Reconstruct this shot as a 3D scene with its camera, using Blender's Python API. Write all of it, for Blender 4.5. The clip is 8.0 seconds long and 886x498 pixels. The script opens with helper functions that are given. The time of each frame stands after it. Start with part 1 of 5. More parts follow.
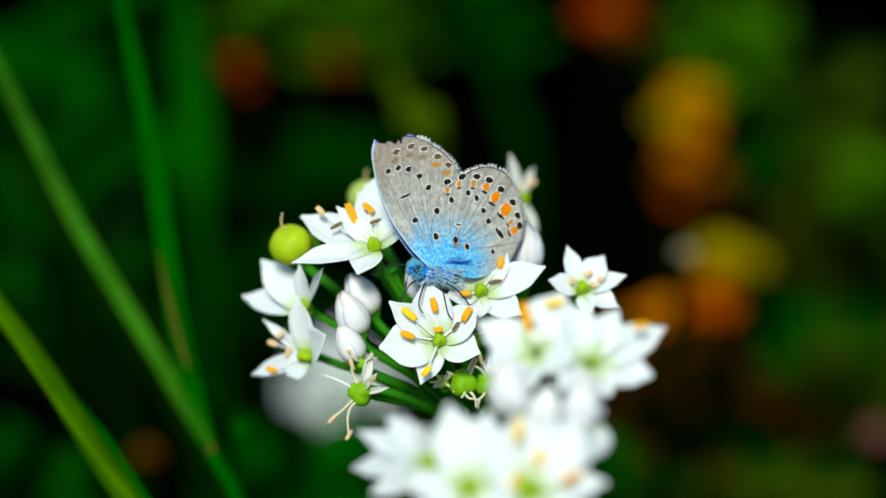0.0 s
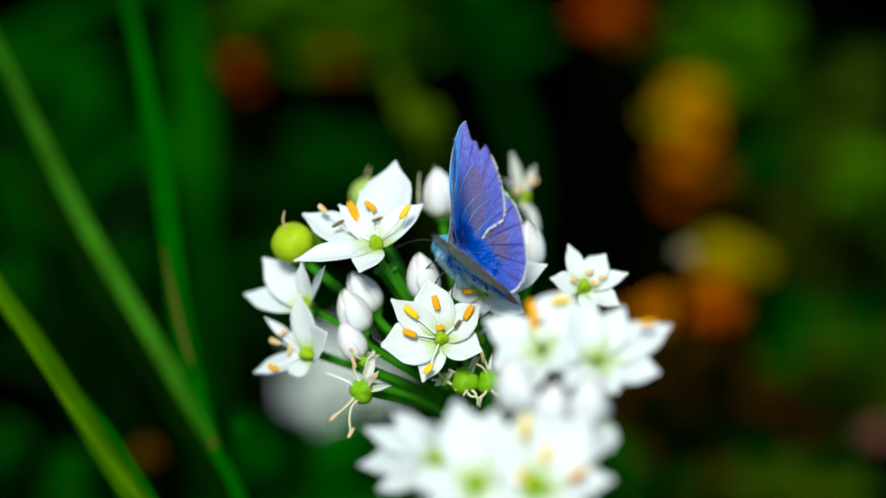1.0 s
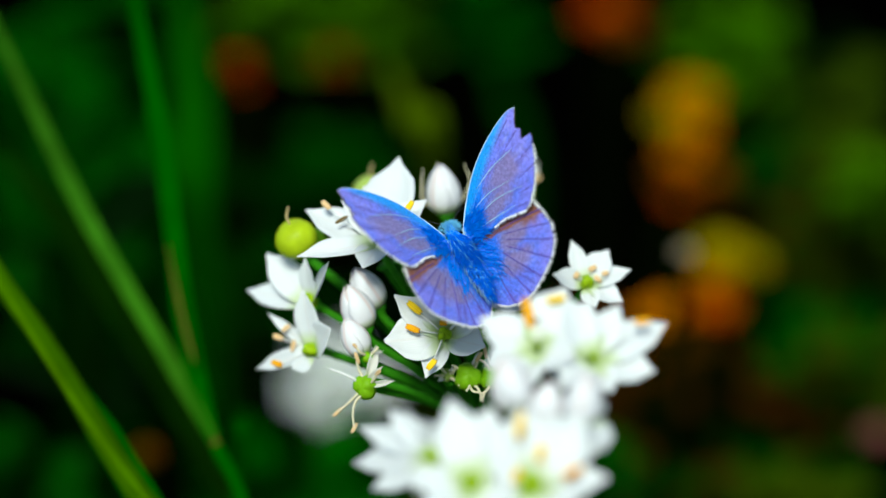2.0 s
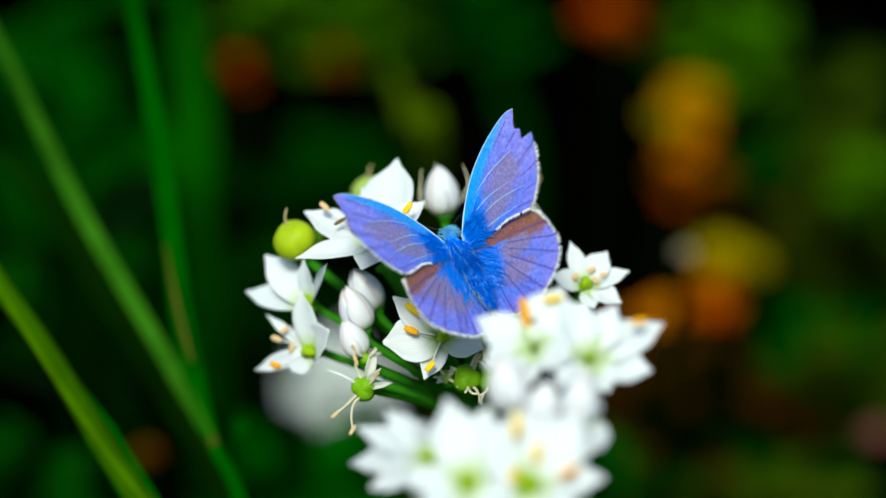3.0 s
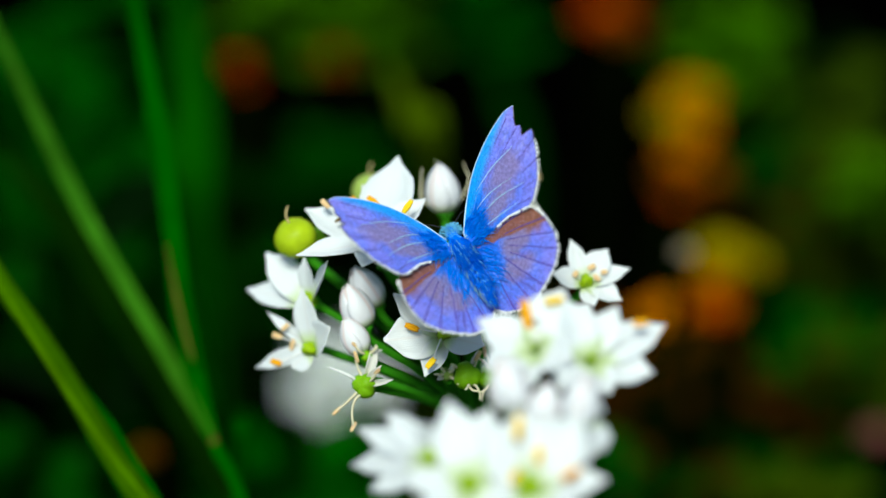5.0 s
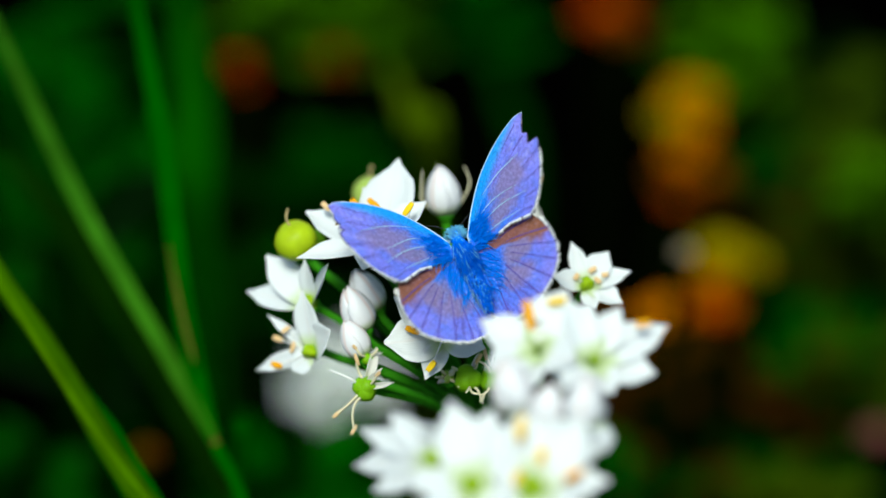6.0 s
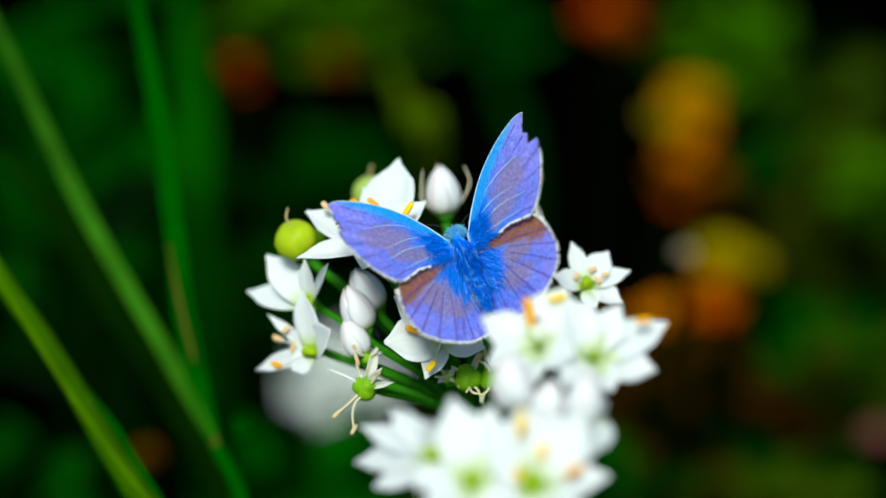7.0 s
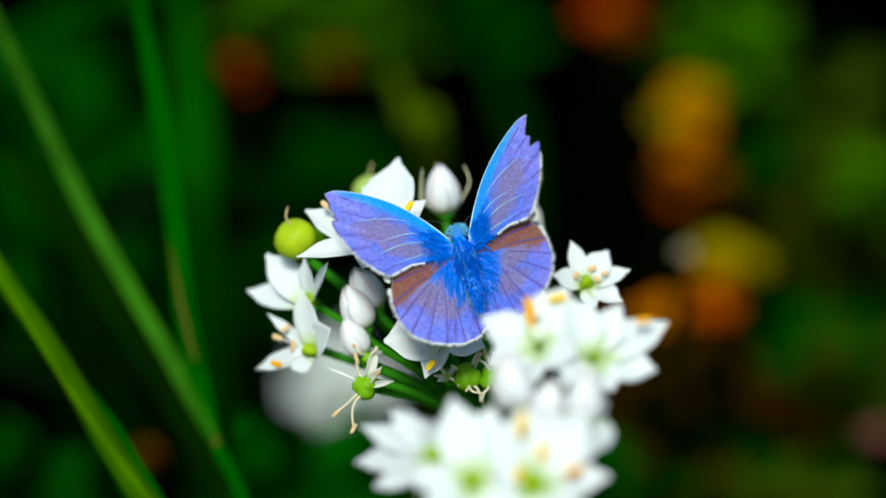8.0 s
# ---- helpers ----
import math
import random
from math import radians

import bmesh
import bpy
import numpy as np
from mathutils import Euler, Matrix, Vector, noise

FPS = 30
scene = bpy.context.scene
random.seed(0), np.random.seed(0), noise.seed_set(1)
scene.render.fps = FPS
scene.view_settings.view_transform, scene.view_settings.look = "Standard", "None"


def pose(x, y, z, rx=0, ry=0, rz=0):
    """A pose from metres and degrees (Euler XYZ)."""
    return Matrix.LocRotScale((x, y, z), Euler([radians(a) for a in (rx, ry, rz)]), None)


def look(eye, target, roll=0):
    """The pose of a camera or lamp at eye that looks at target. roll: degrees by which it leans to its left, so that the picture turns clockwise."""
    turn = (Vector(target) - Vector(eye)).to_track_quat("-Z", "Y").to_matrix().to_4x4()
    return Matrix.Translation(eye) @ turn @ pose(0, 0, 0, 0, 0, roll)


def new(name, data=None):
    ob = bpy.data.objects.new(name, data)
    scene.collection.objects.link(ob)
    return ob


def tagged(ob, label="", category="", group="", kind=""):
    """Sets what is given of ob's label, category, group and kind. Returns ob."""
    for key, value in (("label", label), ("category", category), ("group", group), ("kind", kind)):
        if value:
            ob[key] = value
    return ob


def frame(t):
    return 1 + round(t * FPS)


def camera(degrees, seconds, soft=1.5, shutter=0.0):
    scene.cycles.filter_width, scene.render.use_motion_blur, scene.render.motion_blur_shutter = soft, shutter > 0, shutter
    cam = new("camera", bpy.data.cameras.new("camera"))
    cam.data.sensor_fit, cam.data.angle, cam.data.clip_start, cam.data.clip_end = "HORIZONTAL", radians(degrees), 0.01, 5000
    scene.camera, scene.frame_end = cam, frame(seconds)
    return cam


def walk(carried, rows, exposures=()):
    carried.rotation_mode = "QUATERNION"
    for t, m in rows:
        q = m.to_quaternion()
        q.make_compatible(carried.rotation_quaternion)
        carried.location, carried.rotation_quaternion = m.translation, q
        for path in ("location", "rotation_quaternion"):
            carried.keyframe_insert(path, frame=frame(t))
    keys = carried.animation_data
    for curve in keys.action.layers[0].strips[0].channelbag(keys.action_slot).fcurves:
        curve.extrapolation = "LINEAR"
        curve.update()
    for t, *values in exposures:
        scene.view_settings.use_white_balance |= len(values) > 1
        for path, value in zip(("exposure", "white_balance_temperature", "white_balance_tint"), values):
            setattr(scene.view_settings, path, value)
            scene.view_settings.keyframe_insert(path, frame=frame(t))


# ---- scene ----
cam = camera(20, 8.0, soft=1.5)
# a macro lens, wide open, focused on the butterfly
cam.data.dof.use_dof = True
cam.data.dof.focus_distance = 0.294
cam.data.dof.aperture_fstop = 7.6
cam.data.dof.aperture_blades = 0
EYE, AIM = (0, -0.25017, 0.57633), (0, 0, 0.42)
walk(cam, [(0.0, look(EYE, AIM)), (8.0, look(EYE, AIM))], exposures=[(0.0, 0.03, 6620, -6), (8.0, 0.03, 6620, -6)])

# ---- light: a bright sky with a softly veiled high sun ----
SUN_HEIGHT, SUN_TURN = 56, 192
world = bpy.data.worlds.new("sky")
scene.world = world
world.use_nodes = True
wn = world.node_tree
sky = wn.nodes.new("ShaderNodeTexSky")
sky.sky_type, sky.sun_disc = "NISHITA", False
sky.sun_elevation, sky.sun_rotation = radians(SUN_HEIGHT), radians(SUN_TURN)
wn.links.new(sky.outputs[0], wn.nodes["Background"].inputs["Color"])
wn.nodes["Background"].inputs["Strength"].default_value = 0.115
sun = new("sun", bpy.data.lights.new("sun", "SUN"))
sun.data.energy, sun.data.angle, sun.data.color = 3.9, radians(14), (1.0, 0.985, 0.96)
sa, se = radians(SUN_TURN), radians(SUN_HEIGHT)
sun.matrix_world = look((0, 0, 5), Vector((0, 0, 5)) - Vector((math.sin(sa) * math.cos(se), math.cos(sa) * math.cos(se), math.sin(se))))

MM = 0.001
SUNWARD = Vector((math.sin(sa) * math.cos(se), math.cos(sa) * math.cos(se), math.sin(se)))
TOPS = {}


# ---- materials ----
class Nodes:
    """A node material: a Principled surface and short ways to wire it."""

    def __init__(self, name, rough=0.5, coat=0.0, ior=1.45, metal=0.0):
        self.m = bpy.data.materials.new(name)
        self.m.use_nodes = True
        self.t = self.m.node_tree
        self.b = self.t.nodes["Principled BSDF"]
        self.out = self.t.nodes["Material Output"]
        self.set(Roughness=rough, IOR=ior, Metallic=metal)
        self.b.inputs["Coat Weight"].default_value = coat

    def set(self, **kw):
        for k, v in kw.items():
            self.b.inputs[k.replace("_", " ")].default_value = v

    def node(self, kind, **kw):
        n = self.t.nodes.new(kind)
        for k, v in kw.items():
            n.inputs[k.replace("_", " ")].default_value = v
        return n

    def link(self, a, b):
        self.t.links.new(a, b)

    def coords(self, which="Object"):
        return self.node("ShaderNodeTexCoord").outputs[which]

    def noise(self, scale, detail=3.0, vec=None, rough=0.55):
        n = self.node("ShaderNodeTexNoise", Scale=scale, Detail=detail, Roughness=rough)
        self.link(vec if vec is not None else self.coords(), n.inputs["Vector"])
        return n.outputs["Fac"]

    def ramp(self, fac, *stops):
        r = self.node("ShaderNodeValToRGB")
        e = r.color_ramp.elements
        while len(e) < len(stops):
            e.new(0.5)
        for el, (p, c) in zip(e, stops):
            el.position = p
            el.color = (*c, 1) if len(c) == 3 else c
        self.link(fac, r.inputs["Fac"])
        return r.outputs["Color"]

    def math(self, op, a, b=0.0, clamp=False):
        n = self.node("ShaderNodeMath")
        n.operation, n.use_clamp = op, clamp
        for s, v in zip(n.inputs, (a, b)):
            if isinstance(v, (int, float)):
                s.default_value = v
            else:
                self.link(v, s)
        return n.outputs[0]

    def span(self, v, a, b, c=0.0, d=1.0):
        n = self.node("ShaderNodeMapRange", From_Min=a, From_Max=b, To_Min=c, To_Max=d)
        n.interpolation_type = "SMOOTHSTEP"
        self.link(v, n.inputs["Value"])
        return n.outputs["Result"]

    def mix(self, fac, a, b, mode="MIX"):
        n = self.node("ShaderNodeMix")
        n.data_type, n.blend_type = "RGBA", mode
        for s, v in zip((n.inputs[0], n.inputs[6], n.inputs[7]), (fac, a, b)):
            if isinstance(v, (int, float)):
                s.default_value = v
            elif isinstance(v, tuple):
                s.default_value = (*v, 1)
            else:
                self.link(v, s)
        return n.outputs[2]

    def colour(self, c):
        if isinstance(c, tuple):
            self.b.inputs["Base Color"].default_value = (*c, 1)
        else:
            self.link(c, self.b.inputs["Base Color"])

    def bump(self, height, strength=0.3, distance=0.0001):
        n = self.node("ShaderNodeBump", Strength=strength, Distance=distance)
        self.link(height, n.inputs["Height"])
        self.link(n.outputs[0], self.b.inputs["Normal"])

    def see_through(self, c, share):
        """Lets part of the light pass as through a thin leaf or petal."""
        tr = self.node("ShaderNodeBsdfTranslucent")
        if isinstance(c, tuple):
            tr.inputs["Color"].default_value = (*c, 1)
        else:
            self.link(c, tr.inputs["Color"])
        mx = self.node("ShaderNodeMixShader", Fac=share)
        self.link(self.b.outputs[0], mx.inputs[1])
        self.link(tr.outputs[0], mx.inputs[2])
        self.link(mx.outputs[0], self.out.inputs["Surface"])

    def axis(self, vec, i):
        s = self.node("ShaderNodeSeparateXYZ")
        self.link(vec, s.inputs[0])
        return s.outputs[i]

    def stretched(self, vec, x, y, z):
        n = self.node("ShaderNodeVectorMath")
        n.operation = "MULTIPLY"
        self.link(vec, n.inputs[0])
        n.inputs[1].default_value = (x, y, z)
        return n.outputs[0]


def plain(name, c, rough=0.5, vary=0.25, scale=900, through_share=0.0, bump=0.2, depth=0.00005, gloss=0.12):
    """A surface of one hue, with fine and coarse variation."""
    n = Nodes(name, rough)
    n.b.inputs["Specular IOR Level"].default_value = gloss
    fine, coarse = n.noise(scale, 4), n.noise(scale / 7, 2)
    both = n.math("ADD", n.math("MULTIPLY", fine, 0.5), n.math("MULTIPLY", coarse, 0.5))
    dark = tuple(v * (1 - vary) for v in c)
    lite = tuple(min(0.95, v * (1 + vary)) for v in c)
    col = n.ramp(both, (0.3, dark), (0.7, lite))
    n.colour(col)
    n.bump(fine, bump, depth)
    if through_share:
        n.see_through(col, through_share)
    return n.m


def petal_material(name, body=(0.85, 0.875, 0.895), blush=(0.8, 0.7, 0.66), base=(0.5, 0.66, 0.14)):
    """White tepal: x runs along it in units of its length; fine veins, a greenish foot, a faint blush on the midrib."""
    n = Nodes(name, 0.45)
    v = n.coords()
    x, y = n.axis(v, 0), n.axis(v, 1)
    along = n.stretched(v, 2.0, 42.0, 2.0)
    vein = n.noise(1.0, 3, along)
    rib = n.span(n.math("ABSOLUTE", y), 0.0, 0.035, 1.0, 0.0)
    col = n.mix(n.math("MULTIPLY", vein, 0.1), body, tuple(c * 0.85 for c in body))
    col = n.mix(n.math("MULTIPLY", rib, 0.25), col, blush)
    col = n.mix(n.span(x, 0.04, 0.34, 0.7, 0.0), col, base)
    n.colour(col)
    n.bump(vein, 0.16, 0.015)
    n.see_through(col, 0.32)
    return n.m


WHITE = petal_material("petal_white")
FADED = petal_material("petal_faded", (0.78, 0.77, 0.72), (0.7, 0.55, 0.4), (0.5, 0.55, 0.22))
OVARY = plain("ovary_green", (0.33, 0.5, 0.012), 0.4, 0.3, 700, 0.15)
POD = plain("pod_green", (0.2, 0.43, 0.01), 0.4, 0.4, 420, 0.12)
ROUND_POD = plain("pod_yellow_green", (0.4, 0.53, 0.015), 0.4, 0.3, 420, 0.12)
PALE_POD = plain("pod_pale", (0.42, 0.56, 0.12), 0.45, 0.25, 500, 0.12)
STALK = plain("stalk_green", (0.05, 0.27, 0.01), 0.42, 0.3, 600, 0.2)
ANTHER = plain("anther_orange", (0.85, 0.36, 0.01), 0.7, 0.25, 2500, 0.0, 0.6)
ANTHER_PALE = plain("anther_straw", (0.72, 0.5, 0.26), 0.7, 0.3, 2500, 0.0, 0.6)
ANTHER_DARK = plain("anther_dried", (0.16, 0.11, 0.04), 0.7, 0.4, 2500, 0.0, 0.6)
ANTHER_YELLOW = plain("anther_yellow", (0.92, 0.56, 0.02), 0.7, 0.2, 2500, 0.0, 0.6)
FILAMENT = plain("filament_white", (0.92, 0.92, 0.9), 0.5, 0.03, 900, 0.2)
DRY_PALE = plain("dry_thread_pale", (0.72, 0.66, 0.45), 0.6, 0.2, 900, 0.1)
DRY = plain("dry_thread", (0.55, 0.42, 0.2), 0.7, 0.4, 900)
BLADE = plain("blade_green", (0.004, 0.088, 0.0003), 0.55, 0.35, 160, 0.25, gloss=0.0)
BLADE_LIGHT = plain("blade_yellow_green", (0.035, 0.105, 0.0005), 0.5, 0.5, 160, 0.2, gloss=0.0)
STRAW = plain("dry_sheath", (0.09, 0.065, 0.008), 0.7, 0.4, 400)


# ---- shapes ----
def part(name, bm, material, parent, label=""):
    """Links a bmesh (or a shared mesh) as one mesh object under a thing or a part."""
    if isinstance(bm, bmesh.types.BMesh):
        me = bpy.data.meshes.new(name)
        bm.to_mesh(me)
        bm.free()
        me.shade_smooth()
        me.materials.append(material)
    else:
        me = bm
    ob = new(name, me)
    ob.parent = parent
    return tagged(ob, label)


def shared(bm, name, material):
    me = bpy.data.meshes.new(name)
    bm.to_mesh(me)
    bm.free()
    me.shade_smooth()
    me.materials.append(material)
    return me


def thing(name, label, category, at=(0, 0, 0), group="", kind=""):
    ob = new(name)
    ob.location = at
    ob.empty_display_size = 0.01
    return tagged(ob, label, category, group, kind)


def frame_of(ahead, up):
    """A turn whose x runs along ahead and whose z leans towards up."""
    x = Vector(ahead).normalized()
    z = Vector(up) - x * x.dot(Vector(up))
    if z.length < 1e-6:
        z = x.orthogonal()
    z.normalize()
    y = z.cross(x)
    return Matrix((x, y, z)).transposed().to_4x4()


def curve_points(ctrl, n):
    """Points along a smooth curve through the control points."""
    c = [Vector(p) for p in ctrl]
    c = [c[0] * 2 - c[1]] + c + [c[-1] * 2 - c[-2]]
    res = []
    segs = len(c) - 3
    for k in range(n + 1):
        u = k / n * segs
        i = min(int(u), segs - 1)
        f = u - i
        a, b, d, e = c[i], c[i + 1], c[i + 2], c[i + 3]
        res.append(0.5 * ((2 * b) + (d - a) * f + (2 * a - 5 * b + 4 * d - e) * f * f + (3 * b - a - 3 * d + e) * f ** 3))
    return res


def tube(bm, ctrl, radius, n=8, sides=7, flat=1.0):
    """A tapered tube along a curve; radius: a function of 0..1 or a number."""
    pts = curve_points(ctrl, n)
    rings = []
    side = None
    for k, p in enumerate(pts):
        d = (pts[min(k + 1, n)] - pts[max(k - 1, 0)]).normalized()
        side = d.orthogonal().normalized() if side is None else (side - d * side.dot(d)).normalized()
        o = d.cross(side)
        r = radius(k / n) if callable(radius) else radius
        rings.append([bm.verts.new(p + (side * math.cos(a) + o * math.sin(a) * flat) * r)
                      for a in (2 * math.pi * j / sides for j in range(sides))])
    for a, b in zip(rings, rings[1:]):
        for j in range(sides):
            bm.faces.new((a[j], a[(j + 1) % sides], b[(j + 1) % sides], b[j]))
    bm.faces.new(rings[0][::-1])
    bm.faces.new(rings[-1])
    return bm


def ball(bm, at, radii, seg=14, rings=9, shape=None, turn=None):
    """A rounded body: an ellipsoid whose radius shape(theta, phi) may vary; z is its axis."""
    rows = []
    for i in range(1, rings):
        th = math.pi * i / rings
        row = []
        for j in range(seg):
            ph = 2 * math.pi * j / seg
            s = shape(th, ph) if shape else 1
            v = Vector((math.sin(th) * math.cos(ph) * radii[0], math.sin(th) * math.sin(ph) * radii[1], math.cos(th) * radii[2])) * s
            row.append(bm.verts.new((turn @ v if turn else v) + Vector(at)))
        rows.append(row)
    ends = []
    for th in (0.0, math.pi):
        v = Vector((0, 0, math.cos(th) * radii[2])) * (shape(th, 0) if shape else 1)
        ends.append(bm.verts.new((turn @ v if turn else v) + Vector(at)))
    for a, b in zip(rows, rows[1:]):
        for j in range(seg):
            bm.faces.new((a[j], b[j], b[(j + 1) % seg], a[(j + 1) % seg]))
    for j in range(seg):
        bm.faces.new((ends[0], rows[0][j], rows[0][(j + 1) % seg]))
        bm.faces.new((ends[1], rows[-1][(j + 1) % seg], rows[-1][j]))
    return bm


def sheet(bm, rows, thick):
    """A closed thin shell over a grid of points, thick below it."""
    def normal(i, j):
        a = rows[min(i + 1, len(rows) - 1)][j] - rows[max(i - 1, 0)][j]
        b = rows[i][min(j + 1, len(rows[0]) - 1)] - rows[i][max(j - 1, 0)]
        n = a.cross(b)
        return n.normalized() if n.length > 1e-12 else Vector((0, 0, 1))
    top = [[bm.verts.new(p) for p in r] for r in rows]
    low = [[bm.verts.new(p - normal(i, j) * thick) for j, p in enumerate(r)] for i, r in enumerate(rows)]
    n, m = len(rows), len(rows[0])
    for i in range(n - 1):
        for j in range(m - 1):
            bm.faces.new((top[i][j], top[i + 1][j], top[i + 1][j + 1], top[i][j + 1]))
            bm.faces.new((low[i][j], low[i][j + 1], low[i + 1][j + 1], low[i + 1][j]))
    for i in range(n - 1):
        bm.faces.new((top[i][0], low[i][0], low[i + 1][0], top[i + 1][0]))
        bm.faces.new((top[i][-1], top[i + 1][-1], low[i + 1][-1], low[i][-1]))
    for j in range(m - 1):
        bm.faces.new((top[0][j], top[0][j + 1], low[0][j + 1], low[0][j]))
        bm.faces.new((top[-1][j], low[-1][j], low[-1][j + 1], top[-1][j + 1]))
    return bm


def petal_shape(width, cup, bend, seed, n=10, m=6):
    """A pointed ovate tepal of length 1 along x, hollow above."""
    r = random.Random(seed)
    rows = []
    ph = r.uniform(0, 6)
    for i in range(n + 1):
        s = i / n
        w = width * (0.16 + 0.84 * math.sin(math.pi * min(1, s * 0.93 + 0.1)) ** 0.75) * (1 - max(0, s - 0.72) / 0.28 * 0.6)
        if i == n:
            w = width * 0.06
        row = []
        for j in range(m + 1):
            u = j / m * 2 - 1
            z = cup * u * u * (w / width) + bend * (s * s - s * 0.5) + 0.012 * math.sin(7 * s + 3 * u + ph)
            row.append(Vector((s, u * w, z)))
        rows.append(row)
    bm = bmesh.new()
    return sheet(bm, rows, 0.018)


PETALS = [shared(petal_shape(w, c, b, k), "petal", WHITE) for k, (w, c, b) in enumerate(((0.34, 0.09, 0.05), (0.31, 0.12, -0.06), (0.36, 0.08, -0.12), (0.33, 0.11, 0.12)))]
PETALS_FADED = [shared(petal_shape(w, c, b, k + 9), "petal", FADED) for k, (w, c, b) in enumerate(((0.24, 0.12, -0.15), (0.2, 0.14, 0.1), (0.26, 0.1, -0.05)))]


def anther_shape():
    bm = bmesh.new()
    for s in (-1, 1):
        ball(bm, (0, s * 0.2, 0), (0.95, 0.33, 0.3), 10, 8)
    return bm


ANTHERS = [shared(anther_shape(), "anther", m) for m in (ANTHER, ANTHER_PALE, ANTHER_DARK, ANTHER_YELLOW)]


def ovary_shape(r, lobes=0.2, tall=0.95):
    bm = bmesh.new()
    ball(bm, (0, 0, 0), (r, r, r * tall), 24, 10, lambda th, ph: 1 - lobes * math.sin(th) * (0.5 + 0.5 * math.cos(3 * ph)) ** 3 - 0.15 * max(0, math.cos(th)) ** 6)
    return bm


OVARIES = shared(ovary_shape(1.05 * MM, 0.32, 1.5), "floret", OVARY)


def stalk_to(head, owner, place, foot, face, width=0.55):
    """The pedicel from the head's centre to the back of a floret, in the owner's space."""
    inv = Matrix() if owner == head else owner.matrix_basis.inverted()
    p, f = Vector(place), Vector(foot)
    back = p - Vector(face) * 3.0
    mid = f.lerp(back, 0.55) + Vector((0, 0, 0.12 * (back - f).length)) * 0.4
    ctrl = [inv @ (q * MM) for q in (f, mid, back, p - Vector(face) * 0.9)]
    bm = bmesh.new()
    tube(bm, ctrl, lambda u: (width + (0.55 * max(0, u - 0.8) / 0.2)) * MM, 12, 8)
    part("stalk", bm, STALK, owner)


def floret(head, place, face, petals, anthers=(), worn=0.0, core=0.85):
    """One starry floret: ovary, tepals (their tips and breadth), stamens (place, half length, lie on the slope, ripeness), and its pedicel."""
    r = random.Random(int(abs(place[0]) * 37 + abs(place[1]) * 11 + place[2] * 7))
    turn = frame_of(Vector(face).orthogonal(), face)
    ob = part("floret", OVARIES, None, head, "starry white floret with a green ovary" if worn < 0.8 else "fading white floret with narrow tepals")
    ob.matrix_basis = Matrix.Translation(Vector(place) * MM) @ turn @ Matrix.Scale(core, 4)
    inv = ob.matrix_basis.to_3x3().inverted().to_4x4()
    n = (inv @ Vector(face)).normalized()
    sunward = (inv @ SUNWARD).normalized()
    mm = MM / core
    for x, y, z, wide in petals:
        d = inv @ Vector((x, y, z))
        length = d.length * MM - 0.5 * mm
        fr = frame_of(d, n + sunward * 0.9) @ Matrix.Rotation(r.uniform(-0.15, 0.15), 4, "X")
        pool = PETALS_FADED if worn >= 0.8 else PETALS
        pet = part("petal", r.choice(pool), None, ob)
        root = fr @ Vector((0.5 * mm, 0, 0)) - n * 0.5 * mm
        pet.matrix_basis = Matrix.Translation(root) @ fr @ Matrix.Diagonal((length, length * wide, length * min(1.0, wide), 1))
    for x, y, z, size, lie, ripe in anthers:
        end = inv @ Vector((x, y, z)) * MM
        d = end.normalized()
        bm = bmesh.new()
        tube(bm, [d * 0.8 * mm, end * 0.55 - n * 0.15 * mm, end], lambda u: (0.13 - 0.06 * u) * mm, 6, 6)
        part("filament", bm, FILAMENT, ob)
        an = part("anther", ANTHERS[ripe], None, ob, ("bright orange anther", "straw-coloured dry anther", "dark shrivelled anther", "yellow anther full of pollen")[ripe])
        along = inv @ Vector((math.cos(radians(lie)), 0.53 * math.sin(radians(lie)), 0.85 * math.sin(radians(lie))))
        s = size * mm
        an.matrix_basis = Matrix.Translation(end + n * 0.2 * mm) @ frame_of(along, n) @ Matrix.Diagonal((s, 0.5 * mm * (0.4 if ripe == 2 else 1.0) + s * 0.28, 0.3 * mm + s * 0.4, 1))
    stalk_to(head, ob, place, TOPS[head], face)
    return ob


def bud_radius(s):
    return 1.95 * max(0.03, math.sin(math.pi * min(1.0, 0.1 + 0.9 * s ** 0.85))) ** 0.62 * (1 - 0.1 * s)


def bud_core():
    """The inside of a closed bud: pointed above, z its axis, its foot at 0."""
    bm = bmesh.new()
    tube(bm, [(0, 0, 5.6 * k / 12 * MM) for k in range(13)], lambda u: bud_radius(u) * 0.99 * MM, 24, 18)
    return bm


def bud_tepal(seed):
    """One broad tepal wrapped round the bud, keeled along its back and pointed."""
    rows = []
    for i in range(13):
        s = i / 12
        half = 1.25 * math.sin(math.pi * min(1, 0.16 + 0.8 * s)) ** 0.7
        row = []
        for j in range(9):
            u = j / 4 - 1
            a = u * half + 0.12 * math.sin(4 * s + seed)
            r = (bud_radius(s) * (1.04 + 0.05 * (1 - abs(u)) ** 2) + 0.02 * (seed % 3)) * MM
            row.append(Vector((r * math.cos(a), r * math.sin(a), (5.75 * s + 0.1) * MM)))
        rows.append(row)
    bm = bmesh.new()
    return sheet(bm, rows, 0.045 * MM)


